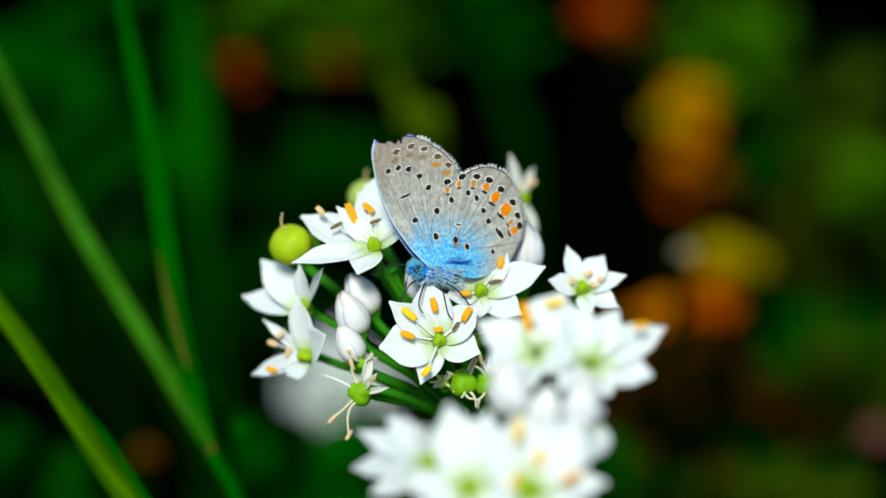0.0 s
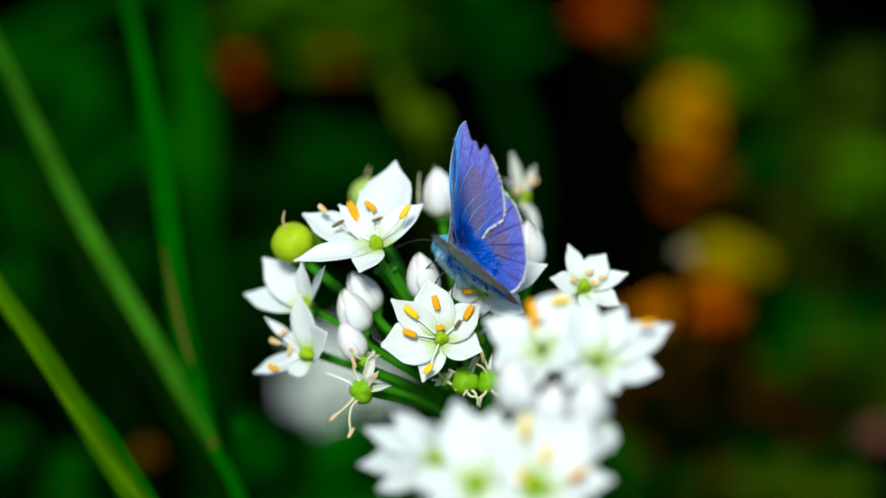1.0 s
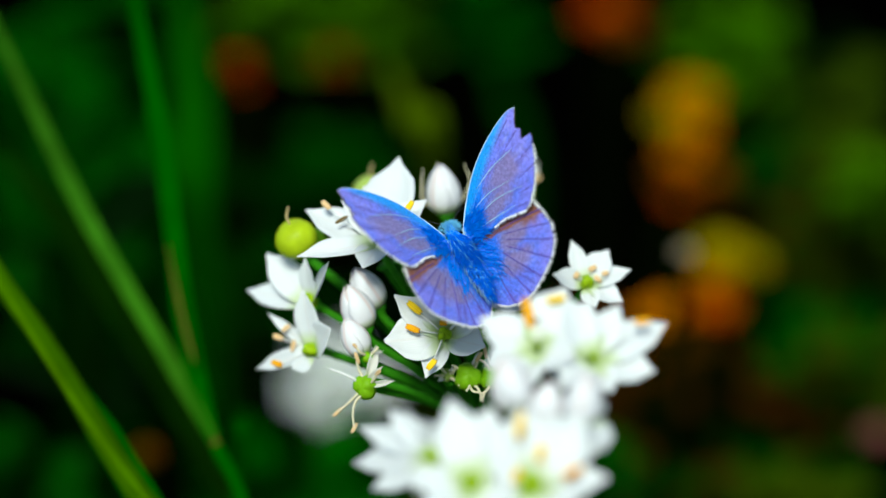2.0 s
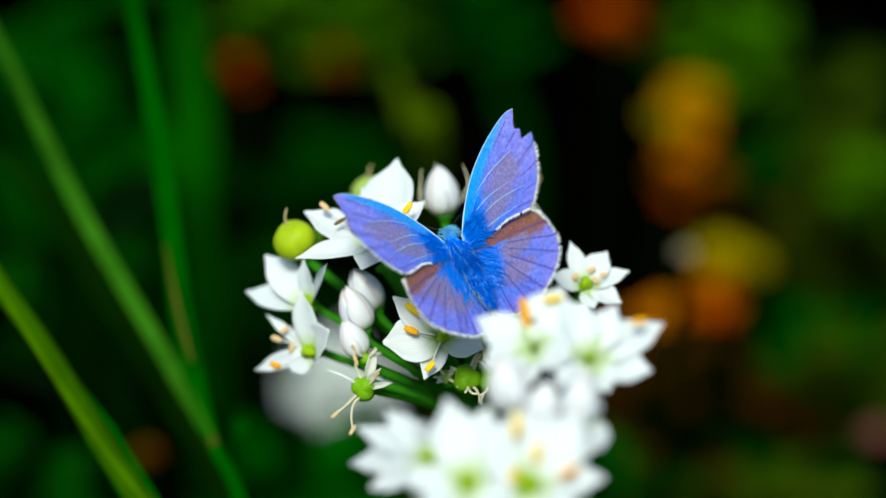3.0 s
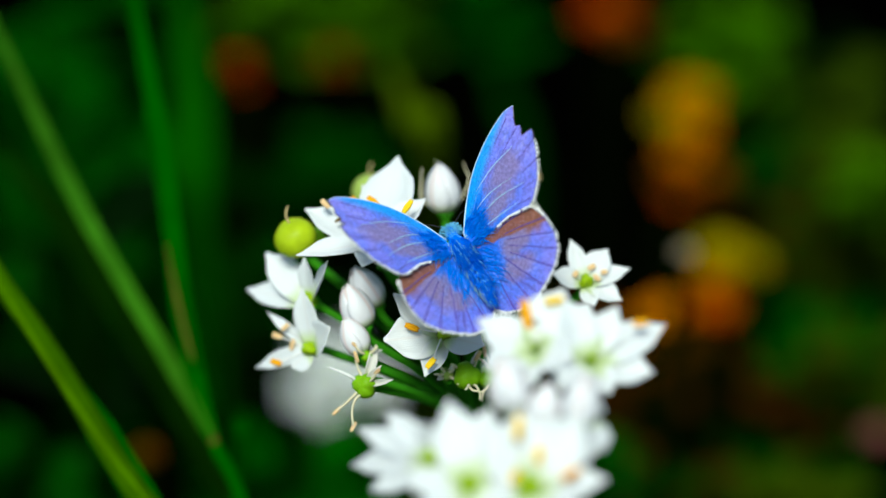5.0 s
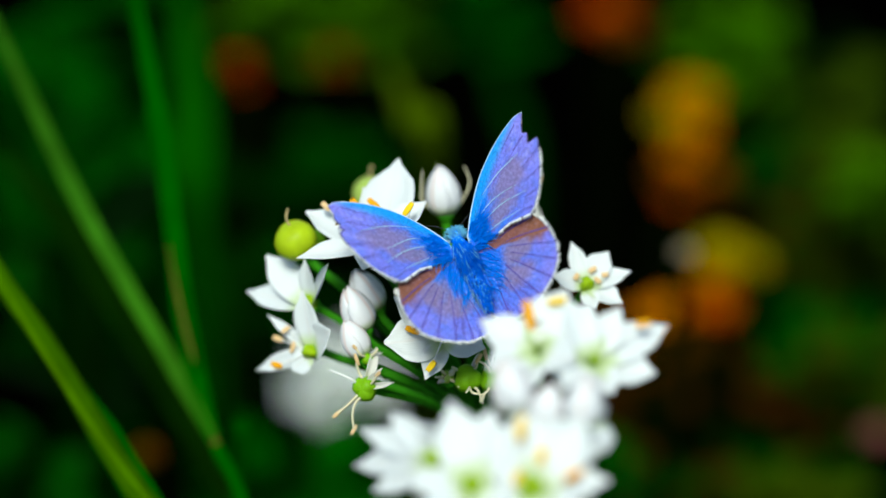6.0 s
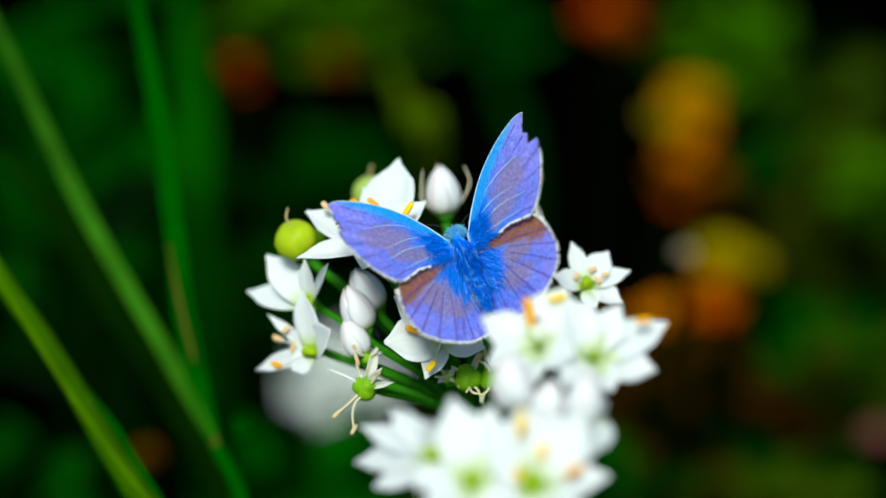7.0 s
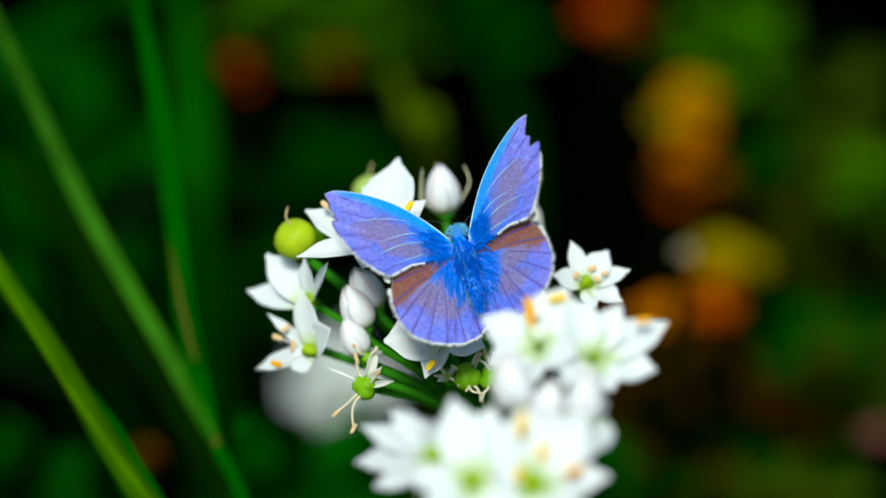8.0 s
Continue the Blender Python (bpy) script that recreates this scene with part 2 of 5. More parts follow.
def bud_material():
    n = Nodes("bud_tepals", 0.42)
    v = n.coords()
    z, y = n.axis(v, 2), n.axis(v, 1)
    line = n.noise(1.0, 3, n.stretched(v, 2600, 2600, 120))
    keel = n.span(n.math("ABSOLUTE", n.math("SUBTRACT", y, 0.0002)), 0.0, 0.0004, 1.0, 0.0)
    col = n.mix(n.math("MULTIPLY", line, 0.14), (0.87, 0.87, 0.9), (0.74, 0.74, 0.8))
    col = n.mix(n.math("MULTIPLY", keel, 0.4), col, (0.78, 0.5, 0.42))
    col = n.mix(n.span(z, 0.0, 0.0017, 0.85, 0.0), col, (0.36, 0.5, 0.08))
    n.colour(col)
    n.bump(line, 0.15, 0.00005)
    n.see_through(col, 0.25)
    return n.m


BUD = bud_material()
BUD_CORE = shared(bud_core(), "bud", BUD)
BUD_TEPALS = [shared(bud_tepal(k), "petal", BUD) for k in range(3)]


def bud(head, place, axis, size=1.0, withered=0):
    """A closed white bud on its pedicel; place is its foot."""
    r = random.Random(int(abs(place[0]) * 31 + place[2] * 5))
    ob = part("bud", BUD_CORE, None, head, "closed white bud with a pinkish midrib and green foot")
    turn = frame_of(Vector(axis).orthogonal(), axis) @ Matrix.Rotation(r.uniform(0, 6), 4, "Z")
    ob.matrix_basis = Matrix.Translation(Vector(place) * MM) @ turn
    stalk_to(head, ob, Vector(place) + Vector(axis) * 0.9, TOPS[head], axis)
    for k in range(3):
        pt = part("petal", BUD_TEPALS[k], None, ob)
        pt.matrix_basis = Matrix.Rotation(2.1 * k, 4, "Z")
    for k in range(withered):
        a = 1.7 * k + r.random()
        d = Vector((math.cos(a), math.sin(a), 0))
        bm = bmesh.new()
        tube(bm, [(d * 1.6 + Vector((0, 0, 0.8))) * MM, (d * 2.5 + Vector((0, 0, 2.0))) * MM, (d * 2.8 + Vector((0.4, 0.2, 3.6))) * MM, (d * 2.4 + Vector((0.3, 0.4, 5.6))) * MM], lambda u: (0.12 + 0.07 * math.sin(3 * u) - 0.09 * u) * MM, 12, 7, 0.5)
        part("withered_petal", bm, FADED if k % 2 else DRY_PALE, ob, "shrivelled straw-coloured petal")
    ob.scale = (size, size, size)
    return ob


def pod(head, place, axis, radius, round_bud=False, pale=False, threads=(), scraps=()):
    """A green seed pod, three-lobed or round, with dry threads (end, bears an anther) and shrivelled tepals (tip, breadth) round it."""
    r = random.Random(int(abs(place[0]) * 53 + place[2] * 3))
    bm = ovary_shape(radius * MM, 0.06 if round_bud else 0.2)
    ob = part("seed_pod", bm, PALE_POD if pale else ROUND_POD if round_bud else POD, head, "round yellow-green seed pod" if round_bud else "three-lobed green seed pod with dry threads")
    turn = frame_of(Vector(axis).orthogonal(), axis)
    inv = turn.inverted()
    ob.matrix_basis = Matrix.Translation(Vector(place) * MM) @ turn
    for x, y, z, wide in scraps:
        d = inv @ Vector((x, y, z))
        pt = part("withered_petal", r.choice(PETALS_FADED), None, ob, "shrivelled petal clinging to the pod")
        pt.matrix_basis = Matrix.Translation(d.normalized() * radius * 0.5 * MM) @ frame_of(d, inv @ SUNWARD) @ Matrix.Rotation(r.uniform(-0.5, 0.5), 4, "X") @ Matrix.Diagonal((d.length * MM, d.length * wide * MM, d.length * MM, 1))
    for x, y, z, ripe in threads:
        e = inv @ Vector((x, y, z)) * MM
        d = e.normalized()
        sag = Vector((r.uniform(-1, 1), r.uniform(-1, 1), r.uniform(-1, 1))) * e.length * 0.16
        bm = bmesh.new()
        tube(bm, [d * radius * 0.6 * MM, e * 0.5 + sag, e * 0.8 + sag * 0.9, e], lambda u: (0.19 - 0.07 * u) * MM, 10, 6)
        part("thread", bm, FILAMENT if ripe == 2 else DRY_PALE, ob)
        if ripe == 1:
            an = part("anther", ANTHERS[1], None, ob)
            an.matrix_basis = Matrix.Translation(e) @ frame_of(d + sag * 300, (0, 0, 1)) @ Matrix.Diagonal((0.85 * MM, 0.45 * MM, 0.5 * MM, 1))
    if round_bud:
        bm = bmesh.new()
        tube(bm, [(0.3 * MM, 0, radius * 0.75 * MM), (0.6 * MM, 0.3 * MM, radius * 1.15 * MM), (1.7 * MM, 0.9 * MM, radius * 1.3 * MM)], lambda u: (0.15 - 0.06 * u) * MM, 6, 6)
        part("thread", bm, DRY, ob)
    stalk_to(head, ob, place, TOPS[head], axis)
    return ob


def flower_head(name, foot, top, label):
    """A garlic-chive umbel on its scape; the thing stands at the scape's foot on the ground."""
    head = thing(name, label, "flower", [v * MM for v in foot], "white flower heads")
    TOPS[head] = tuple(top)
    bm = bmesh.new()
    t = Vector(top) * MM
    tube(bm, [(0, 0, -0.012), t * 0.4 + Vector((0.004, 0.003, 0)), t * 0.8, t], lambda u: (2.0 - 0.7 * u + 0.5 * max(0, u - 0.97) / 0.03) * MM, 24, 10)
    part("scape", bm, STALK, head)
    return head


# ---- the three white flower heads ----
# tips of stalks whose florets stand hidden behind the others
SPARE = ((-19.6, -6.9, 403.8), (-12, -15.4, 403.4), (-12.6, -8, 405.8), (-10.1, -5, 414.4), (-8.8, -4.8, 414.7), (-5.7, -4.1, 410.2), (-11.9, -5.7, 407.6), (-4, -13, 409.1))
MAIN_FOOT, MAIN_TOP = (2.7, 12.1, 0), (2, -6, 390.1)
NEAR_FOOT, NEAR_TOP = (13.8, -34.8, 0), (-4, -5, 403.4)
FAR_FOOT, FAR_TOP = (-26.6, 207.8, 0), (0, -5, 235)
main_head = flower_head("flower_head", MAIN_FOOT, MAIN_TOP, "white garlic-chive flower head with open florets, buds and pods")
floret(main_head, (-10.2, -8, 419.1), (-0.20, -0.18, 0.96), ((2.2, 10.9, 5, 0.86), (5.4, 3.3, 4.1, 0.91), (-4.7, 4.9, 3, 0.61), (-2.2, 7.9, 3.3, 0.44), (-9.1, 6, 0.7, 0.65), (-9.8, -2.8, -0.1, 0.49), (-2, -4.4, -0.7, 1.40),), ((-2.6, 3.7, 1.9, 1.70, -62, 0), (-0.7, 4.3, 2.4, 1.00, -40, 0), (3.5, -0.1, 4.3, 1.10, 55, 3), (-4.5, 2.1, 1.3, 0.90, 30, 2), (0.2, 2.6, 1.6, 0.80, 20, 2), (-6.4, 4, 2.2, 0.80, -45, 1),))
floret(main_head, (-2.5, -16.4, 411.2), (0.00, -0.65, 0.76), ((-5.9, 1.7, 4.5, 0.71), (-7, -1.9, 0.3, 1.25), (-1.7, 3.8, 6.1, 0.98), (4.6, 1.6, 3.9, 1.06), (4.8, -2.1, -0.4, 1.40), (-2.2, -4.4, -3, 0.91),), ((-3.5, 1, 3, 1.20, -40, 3), (-3.7, -0.7, 1.2, 1.00, -22, 0), (-0.6, 2, 3.6, 1.05, -75, 0), (3.2, 1.1, 2.9, 1.10, 60, 0), (-1.5, -4.2, -1.5, 0.85, 50, 3), (-0.1, 0.6, 1.1, 0.55, 0, 0), (1.9, 0.5, 1.6, 0.70, 55, 2),))
floret(main_head, (2.4, -10, 414), (0.05, -0.52, 0.85), ((7.8, 0.8, 3, 0.76), (5, -3.2, -1.2, 0.99), (-0.6, -3.6, -1.7, 1.26), (-4.1, -1.7, 0.5, 1.13), (-2.4, 3, 3.9, 1.18), (3.1, 3.6, 4.3, 1.01),), ((-1.8, -1.2, 0.3, 0.75, 0, 0), (2.4, 1.9, 2.6, 0.85, 80, 0), (1.7, 0.4, 0.9, 0.90, 10, 2),))
floret(main_head, (-18.9, -6.8, 409.6), (-0.73, -0.19, 0.66), ((-5.8, 6.8, 2.6, 0.70), (-8.3, 6.3, -2.4, 0.50), (-1.8, -0.4, -1.4, 1.40), (-0.9, 1.3, 5.5, 0.61), (2.5, -3.5, 8, 0.43),), ((-3.5, 5, 0.7, 0.90, 80, 1),), worn=0.4)
floret(main_head, (-18.6, -10.8, 405.1), (-0.76, -0.45, 0.46), ((-1.5, 2.3, 7.2, 0.64), (2, -2.3, 4.8, 1.40), (-6, 6, 1.5, 0.27), (-7.5, 3.4, -5, 0.41), (-2.9, -0.4, -2.4, 1.40),), ((-4, 2.9, -0.1, 0.75, -20, 1), (-2.1, 1.3, -0.3, 0.80, 75, 1), (-3, 2.9, 1.2, 0.70, 40, 1), (-4.1, 0.7, -2.5, 0.80, -20, 0),), worn=0.5)
floret(main_head, (14.7, -6.5, 412), (0.20, -0.45, 0.87), ((-1.7, 3.5, 4.2, 0.68), (2.8, 3.1, 3.1, 1.03), (5.5, 1.5, 1.2, 0.68), (4.5, -1.6, -1.3, 1.04), (1.1, -2.9, -1.4, 1.24), (-3.9, -0.5, 1.9, 1.01),), ((0.7, 1.2, 1.2, 0.60, 30, 1), (1.3, 0.2, 0.3, 0.60, -40, 1), (-1.3, 0.1, 0.9, 0.50, 60, 1), (2.2, 0.7, 0.8, 0.50, 10, 1),), worn=0.3)
floret(main_head, (7.9, 14.7, 411.9), (0.77, -0.32, 0.55), ((-1, 2.3, 5.5, 0.53), (2.2, 5.1, 1.9, 0.46), (2.6, -2.6, -3.3, 0.69), (-2.2, -2.7, 4.3, 0.67), (0.5, -3.2, -0.2, 0.82),), ((1.2, 2, 1, 0.80, 20, 1), (-0.8, -1.5, 1.7, 0.80, 40, 1),), worn=1.0)
bud(main_head, (-10.5, -8.1, 409.5), (-0.50, 0.19, 0.85), size=0.98)
bud(main_head, (-11.9, -11, 408.5), (-0.39, 0.22, 0.89), size=0.99)
bud(main_head, (-12.2, -13.5, 406.4), (-0.43, 0.21, 0.88), size=0.84)
bud(main_head, (-4.2, -8.1, 411.3), (-0.17, 0.26, 0.95), size=1.00)
bud(main_head, (-2.3, 4.8, 415), (-0.12, 0.26, 0.96), size=1.07, withered=3)
bud(main_head, (7.9, -3.8, 412.6), (0.02, 0.26, 0.96), size=1.08)
pod(main_head, (-20.5, -2.8, 416), (-0.42, -0.06, 0.91), 2.65, round_bud=True)
pod(main_head, (-11.8, 13.1, 413.2), (-0.1, 0.23, 0.97), 2.4, round_bud=True, pale=True)
pod(main_head, (-19, 0.4, 413.6), (-0.22, 0.09, 0.97), 2.1, round_bud=False)
pod(main_head, (-11.8, -18.0, 404.8), (-0.36, -0.84, 0.4), 1.6, threads=((-3.3, -2.4, -2.0, 1), (-1.3, -4.2, -3.0, 1), (-4.3, 1.1, 1.8, 2), (-1.0, 1.0, 3.4, 1), (1.5, -1.2, 2.8, 1),), scraps=((1.5, -0.7, 2.7, 0.6), (2.7, -1.4, 1.6, 0.42), (1.1, 3.9, 2.4, 0.5),))
pod(main_head, (-11.6, -14.5, 406.6), (-0.3, -0.5, 0.8), 0.75, threads=((-1.3, -0.2, 1.6, 1), (1.2, -0.2, 1.6, 0),), scraps=((-1.1, 0.8, 1.3, 0.6), (1.5, 1.2, 0.0, 0.6),))
pod(main_head, (0.3, -16.6, 405.2), (0.1, -0.63, 0.77), 1.75, threads=((1.3, -2.6, -0.4, 0), (-0.2, -2.5, -0.3, 0), (1.5, -2.3, -1.9, 0), (-1.9, -0.1, 1.7, 0), (1.3, 0.4, 2.6, 1),), scraps=((1.1, 1.3, 2.1, 0.4),))
pod(main_head, (3.2, -16.7, 405.1), (0.21, -0.62, 0.75), 1.6, threads=((-1.4, -2.6, -0.4, 0), (1.4, -2.5, -0.2, 0), (-1.5, -0.5, 3.0, 0), (-0.8, 1.6, 2.6, 1), (-1.1, -1.5, -2.5, 0),), scraps=((0.3, 1.3, 2.1, 0.4),))
pod(main_head, (-2.1, -15.7, 404.8), (-0.3, -0.6, 0.7), 0.85, pale=True, threads=((-0.9, -1.0, 2.1, 0), (-1.5, -1.6, 1.1, 0), (1.3, -2.3, 0.1, 0), (0.8, -1.0, 2.1, 0),), scraps=((-0.9, -1.1, 0.1, 0.9), (0.8, -0.4, 1.3, 0.8),))
pod(main_head, (1.9, -9.8, 406.7), (0.2, -0.5, 0.8), 0.9, threads=(), scraps=((0.9, -0.3, 1.4, 0.7),))
for tip in SPARE:
    stalk_to(main_head, main_head, tip, MAIN_TOP, (Vector(tip) - Vector(MAIN_TOP)).normalized(), 0.5)
near_head = flower_head("flower_head", NEAR_FOOT, NEAR_TOP, "white garlic-chive flower head in full bloom")
floret(near_head, (1.9, 6, 424.8), (0.20, -0.34, 0.92), ((8.1, 3.5, 2.5, 0.75), (6.6, -1.2, -0.8, 1.09), (1.8, -4.1, -1.4, 1.40), (-3.4, -4, -0.1, 1.26), (-2.8, 4.2, 5.3, 1.00), (2.9, 4.6, 4, 0.88),), ((5.1, 1.4, 3.6, 1.00, 10, 0),), core=0.5)
floret(near_head, (-4.1, 7.4, 425.3), (-0.15, -0.40, 0.90), ((2.9, 4.2, 5.2, 1.21), (-0.7, 3.2, 2.7, 1.40), (-6.2, 2.4, 2.4, 0.92), (-5.5, -2.5, -0.7, 1.18), (-1.7, -5.3, -2, 1.00), (3.9, -3.3, 0.9, 1.40),), ((-0.9, 2.6, 2.4, 1.90, -78, 0), (2.1, 3.2, 3.8, 1.20, 10, 3), (0, 1.9, 1.9, 0.50, 20, 2),), core=0.3)
floret(near_head, (-0.5, 11.1, 423.5), (0.05, -0.36, 0.93), ((2.5, 3.3, 3.4, 1.26), (-2.4, 3.8, 3.8, 1.23), (4.7, -0.4, 1.2, 1.25), (-4.9, -1.7, 1.3, 1.05), (-0.7, -6, -1.6, 1.04), (3, -5.2, -1.5, 0.99),), (), core=0.3)
floret(near_head, (-11.3, -11.4, 421.5), (-0.05, -0.47, 0.88), ((-2.2, 5.8, 6.5, 0.83), (2.2, 5.3, 5.7, 1.12), (-5.7, -1.1, 0.7, 1.09), (-5.2, -4.8, -2, 0.92), (0.3, -7, -2.8, 0.90), (5.1, -5.4, -0.9, 0.85),), (), core=1.0)
floret(near_head, (-5.3, -12.4, 421.9), (0.10, -0.46, 0.88), ((5.5, 4.5, 5.9, 1.02), (-1, 6.2, 5.2, 1.32), (7.9, -0.2, 1.3, 0.75), (5, -3.4, -1.6, 1.08), (0.1, -6.3, -2.6, 1.00), (-4, 0.4, 2.2, 1.22),), ((-1.1, 2.9, 5.1, 1.50, 85, 3), (4.1, -0.8, 2.1, 1.20, 30, 0), (1, 1.8, 2.5, 1.10, 80, 3), (-1.4, 0, 1.1, 0.90, 70, 3),), core=1.25)
floret(near_head, (-15.1, -7.6, 421.9), (-0.80, -0.33, 0.50), ((-5.2, 5.8, 1.9, 0.54), (-8.2, 8, -2, 0.35), (-9.1, 7, -6, 0.41), (-6.7, 2, -5.7, 0.58), (-1.1, 1, 4, 1.32), (-2.2, -3.4, -2.1, 1.10),), ())
floret(near_head, (1.1, -3.5, 424.7), (0.51, -0.19, 0.84), ((2, 0.8, 0.5, 1.40), (1.4, -5.9, -0.3, 0.87), (-1.7, -2.3, 4.8, 0.90), (-0.6, -7.4, -0.7, 0.68),), ())
bud(near_head, (-6.5, -1.9, 423.5), (-0.22, 0.25, 0.94), size=1.06)
bud(near_head, (-4, -4.5, 423.2), (0.20, 0.25, 0.95), size=0.90)
bud(near_head, (-0.2, -5.1, 424.1), (0.15, 0.26, 0.95), size=1.01)
far_head = flower_head("flower_head", FAR_FOOT, FAR_TOP, "smaller white garlic-chive flower head lower in the bed")
floret(far_head, (-5.4, 0.7, 253.5), (-0.32, -0.49, 0.81), ((-4, 1.7, 1.2, 1.0), (-3.1, -3.8, -1.6, 1.0), (0.6, 2.8, 3.8, 1.0), (4.5, -3.3, 2, 1.0), (2.3, -8.2, -0.8, 1.0)), worn=0.2)
floret(far_head, (3, 13.4, 255), (0, -0.44, 0.9), ((-4.1, 1.2, 2, 1.0), (1, 4, 3.5, 1.0), (5.1, -1.4, 0.9, 1.0), (-3.6, -6.2, -1, 1.0), (2.8, -7, -1.2, 1.0)), worn=0.2)
floret(far_head, (0.5, -6.1, 252.2), (-0.21, -0.62, 0.75), ((-3.7, 0.8, 1.4, 1.0), (-1.1, 2.5, 3.9, 1.0), (3.4, 0.8, 3.9, 1.0), (3.7, -3.3, 0.6, 1.0), (-1.2, -3.3, -1.3, 1.0)), worn=0.2)
floret(far_head, (9.5, 13.8, 246.3), (0.11, -0.44, 0.89), ((-3.9, 0.7, 2.2, 1.0), (0.4, 3.6, 3.2, 1.0), (4.1, -0.2, 0.7, 1.0), (-2.8, -6.9, -0.7, 1.0), (3, -6.3, -1.3, 1.0)), worn=0.2)
floret(far_head, (5, 2, 256), (0.1, -0.4, 0.91), ((-5.5, 1.6, 2.4, 0.9), (-3, -4.6, -1, 0.9), (0.8, 4.4, 4.2, 0.9), (5.4, 1.2, 2.2, 0.9), (4, -4.4, -0.8, 0.9)))
floret(far_head, (-1, 5, 258), (-0.1, -0.4, 0.91), ((-5.5, 1.6, 2.4, 0.9), (-3, -4.6, -1, 0.9), (0.8, 4.4, 4.2, 0.9), (5.4, 1.2, 2.2, 0.9), (4, -4.4, -0.8, 0.9)))
floret(far_head, (12, 5, 250), (0.3, -0.4, 0.87), ((-5.5, 1.6, 2.4, 0.9), (-3, -4.6, -1, 0.9), (0.8, 4.4, 4.2, 0.9), (5.4, 1.2, 2.2, 0.9), (4, -4.4, -0.8, 0.9)))


# ---- the butterfly ----
def wing_upper(name, hind):
    """Upper side: shining blue with a cyan foot, brownish worn fields, dark rim; x runs out along the wing, y forward."""
    n = Nodes(name, 0.5)
    v = n.coords()
    x, y = n.axis(v, 0), n.axis(v, 1)
    ax = n.math("ABSOLUTE", x)
    comb = n.node("ShaderNodeCombineXYZ")
    n.link(ax, comb.inputs[0])
    n.link(y, comb.inputs[1])
    dist = n.node("ShaderNodeVectorMath")
    dist.operation = "LENGTH"
    n.link(comb.outputs[0], dist.inputs[0])
    r = dist.outputs["Value"]
    ang = n.math("ARCTAN2", y, ax)
    rays = n.node("ShaderNodeCombineXYZ")
    n.link(n.math("MULTIPLY", ang, 14.0), rays.inputs[0])
    n.link(n.math("MULTIPLY", r, 260.0), rays.inputs[1])
    streak = n.noise(1.0, 4, rays.outputs[0], 0.65)
    grain = n.noise(2600, 3)
    blotch = n.noise(420, 3)
    wob = n.math("ADD", r, n.math("MULTIPLY", n.math("SUBTRACT", streak, 0.5), 0.010))
    col = n.ramp(n.math("MULTIPLY", wob, 62.0), (0.06, (0.0, 0.17, 0.86)), (0.34, (0.008, 0.2, 0.84)), (0.52, (0.15, 0.19, 0.8)), (0.95, (0.33, 0.28, 0.86) if hind else (0.26, 0.25, 0.88)))
    def field(cx, cy, sx, sy, soft):
        dx = n.math("DIVIDE", n.math("SUBTRACT", ax, cx), sx)
        dy = n.math("DIVIDE", n.math("SUBTRACT", y, cy), sy)
        d = n.math("SQRT", n.math("ADD", n.math("MULTIPLY", dx, dx), n.math("MULTIPLY", dy, dy)))
        d = n.math("ADD", d, n.math("MULTIPLY", n.math("SUBTRACT", blotch, 0.5), 1.3))
        return n.span(d, 0.45, 1.15, soft, 0.0)
    col = n.mix(n.span(n.noise(330, 4), 0.42, 0.66, 0.0, 0.5), col, (0.07, 0.18, 0.8))
    worn = (0.27, 0.19, 0.3)
    col = n.mix(n.span(streak, 0.47, 0.66, 0.0, 0.6 if hind else 0.42), col, (0.07, 0.05, 0.36))
    col = n.mix(n.span(streak, 0.3, 0.46, 0.45, 0.0), col, (0.45, 0.42, 0.92))
    if hind:
        col = n.mix(field(0.0064, -0.0028, 0.0034, 0.002, 0.8), col, worn)
        col = n.mix(field(0.0050, -0.0056, 0.0034, 0.0018, 0.75), col, worn)
        line = n.math("ADD", y, n.math("MULTIPLY", ax, 0.3))
        line = n.math("ADD", line, n.math("MULTIPLY", n.math("SUBTRACT", blotch, 0.5), 0.0009))
        col = n.mix(n.span(line, 0.0, 0.0004, 0.0, 0.97), col, (0.25, 0.09, 0.05))
        col = n.mix(field(0.0099, -0.0016, 0.0016, 0.0026, 0.9), col, (0.25, 0.1, 0.06))
    else:
        col = n.mix(field(0.0064, -0.0005, 0.0042, 0.0014, 0.75), col, worn)
        col = n.mix(field(0.0096, 0.0018, 0.0042, 0.0021, 0.68), col, worn)
        lead = n.math("SUBTRACT", y, n.math("MULTIPLY", ax, 0.48))
        col = n.mix(n.span(lead, -0.0002, 0.0014, 0.0, 0.9), col, (0.005, 0.34, 0.95))
    fleck = n.span(grain, 0.3, 0.7, 0.78, 1.2)
    col = n.mix(1.0, col, fleck, "MULTIPLY")
    col = n.mix(n.span(n.noise(5200, 2), 0.62, 0.72, 0.0, 0.35), col, (0.4, 0.5, 0.9))
    n.colour(col)
    n.b.inputs["Sheen Weight"].default_value = 0.1
    n.b.inputs["Specular IOR Level"].default_value = 0.2
    n.bump(grain, 0.3, 0.00008)
    n.see_through(col, 0.12)
    return n.m


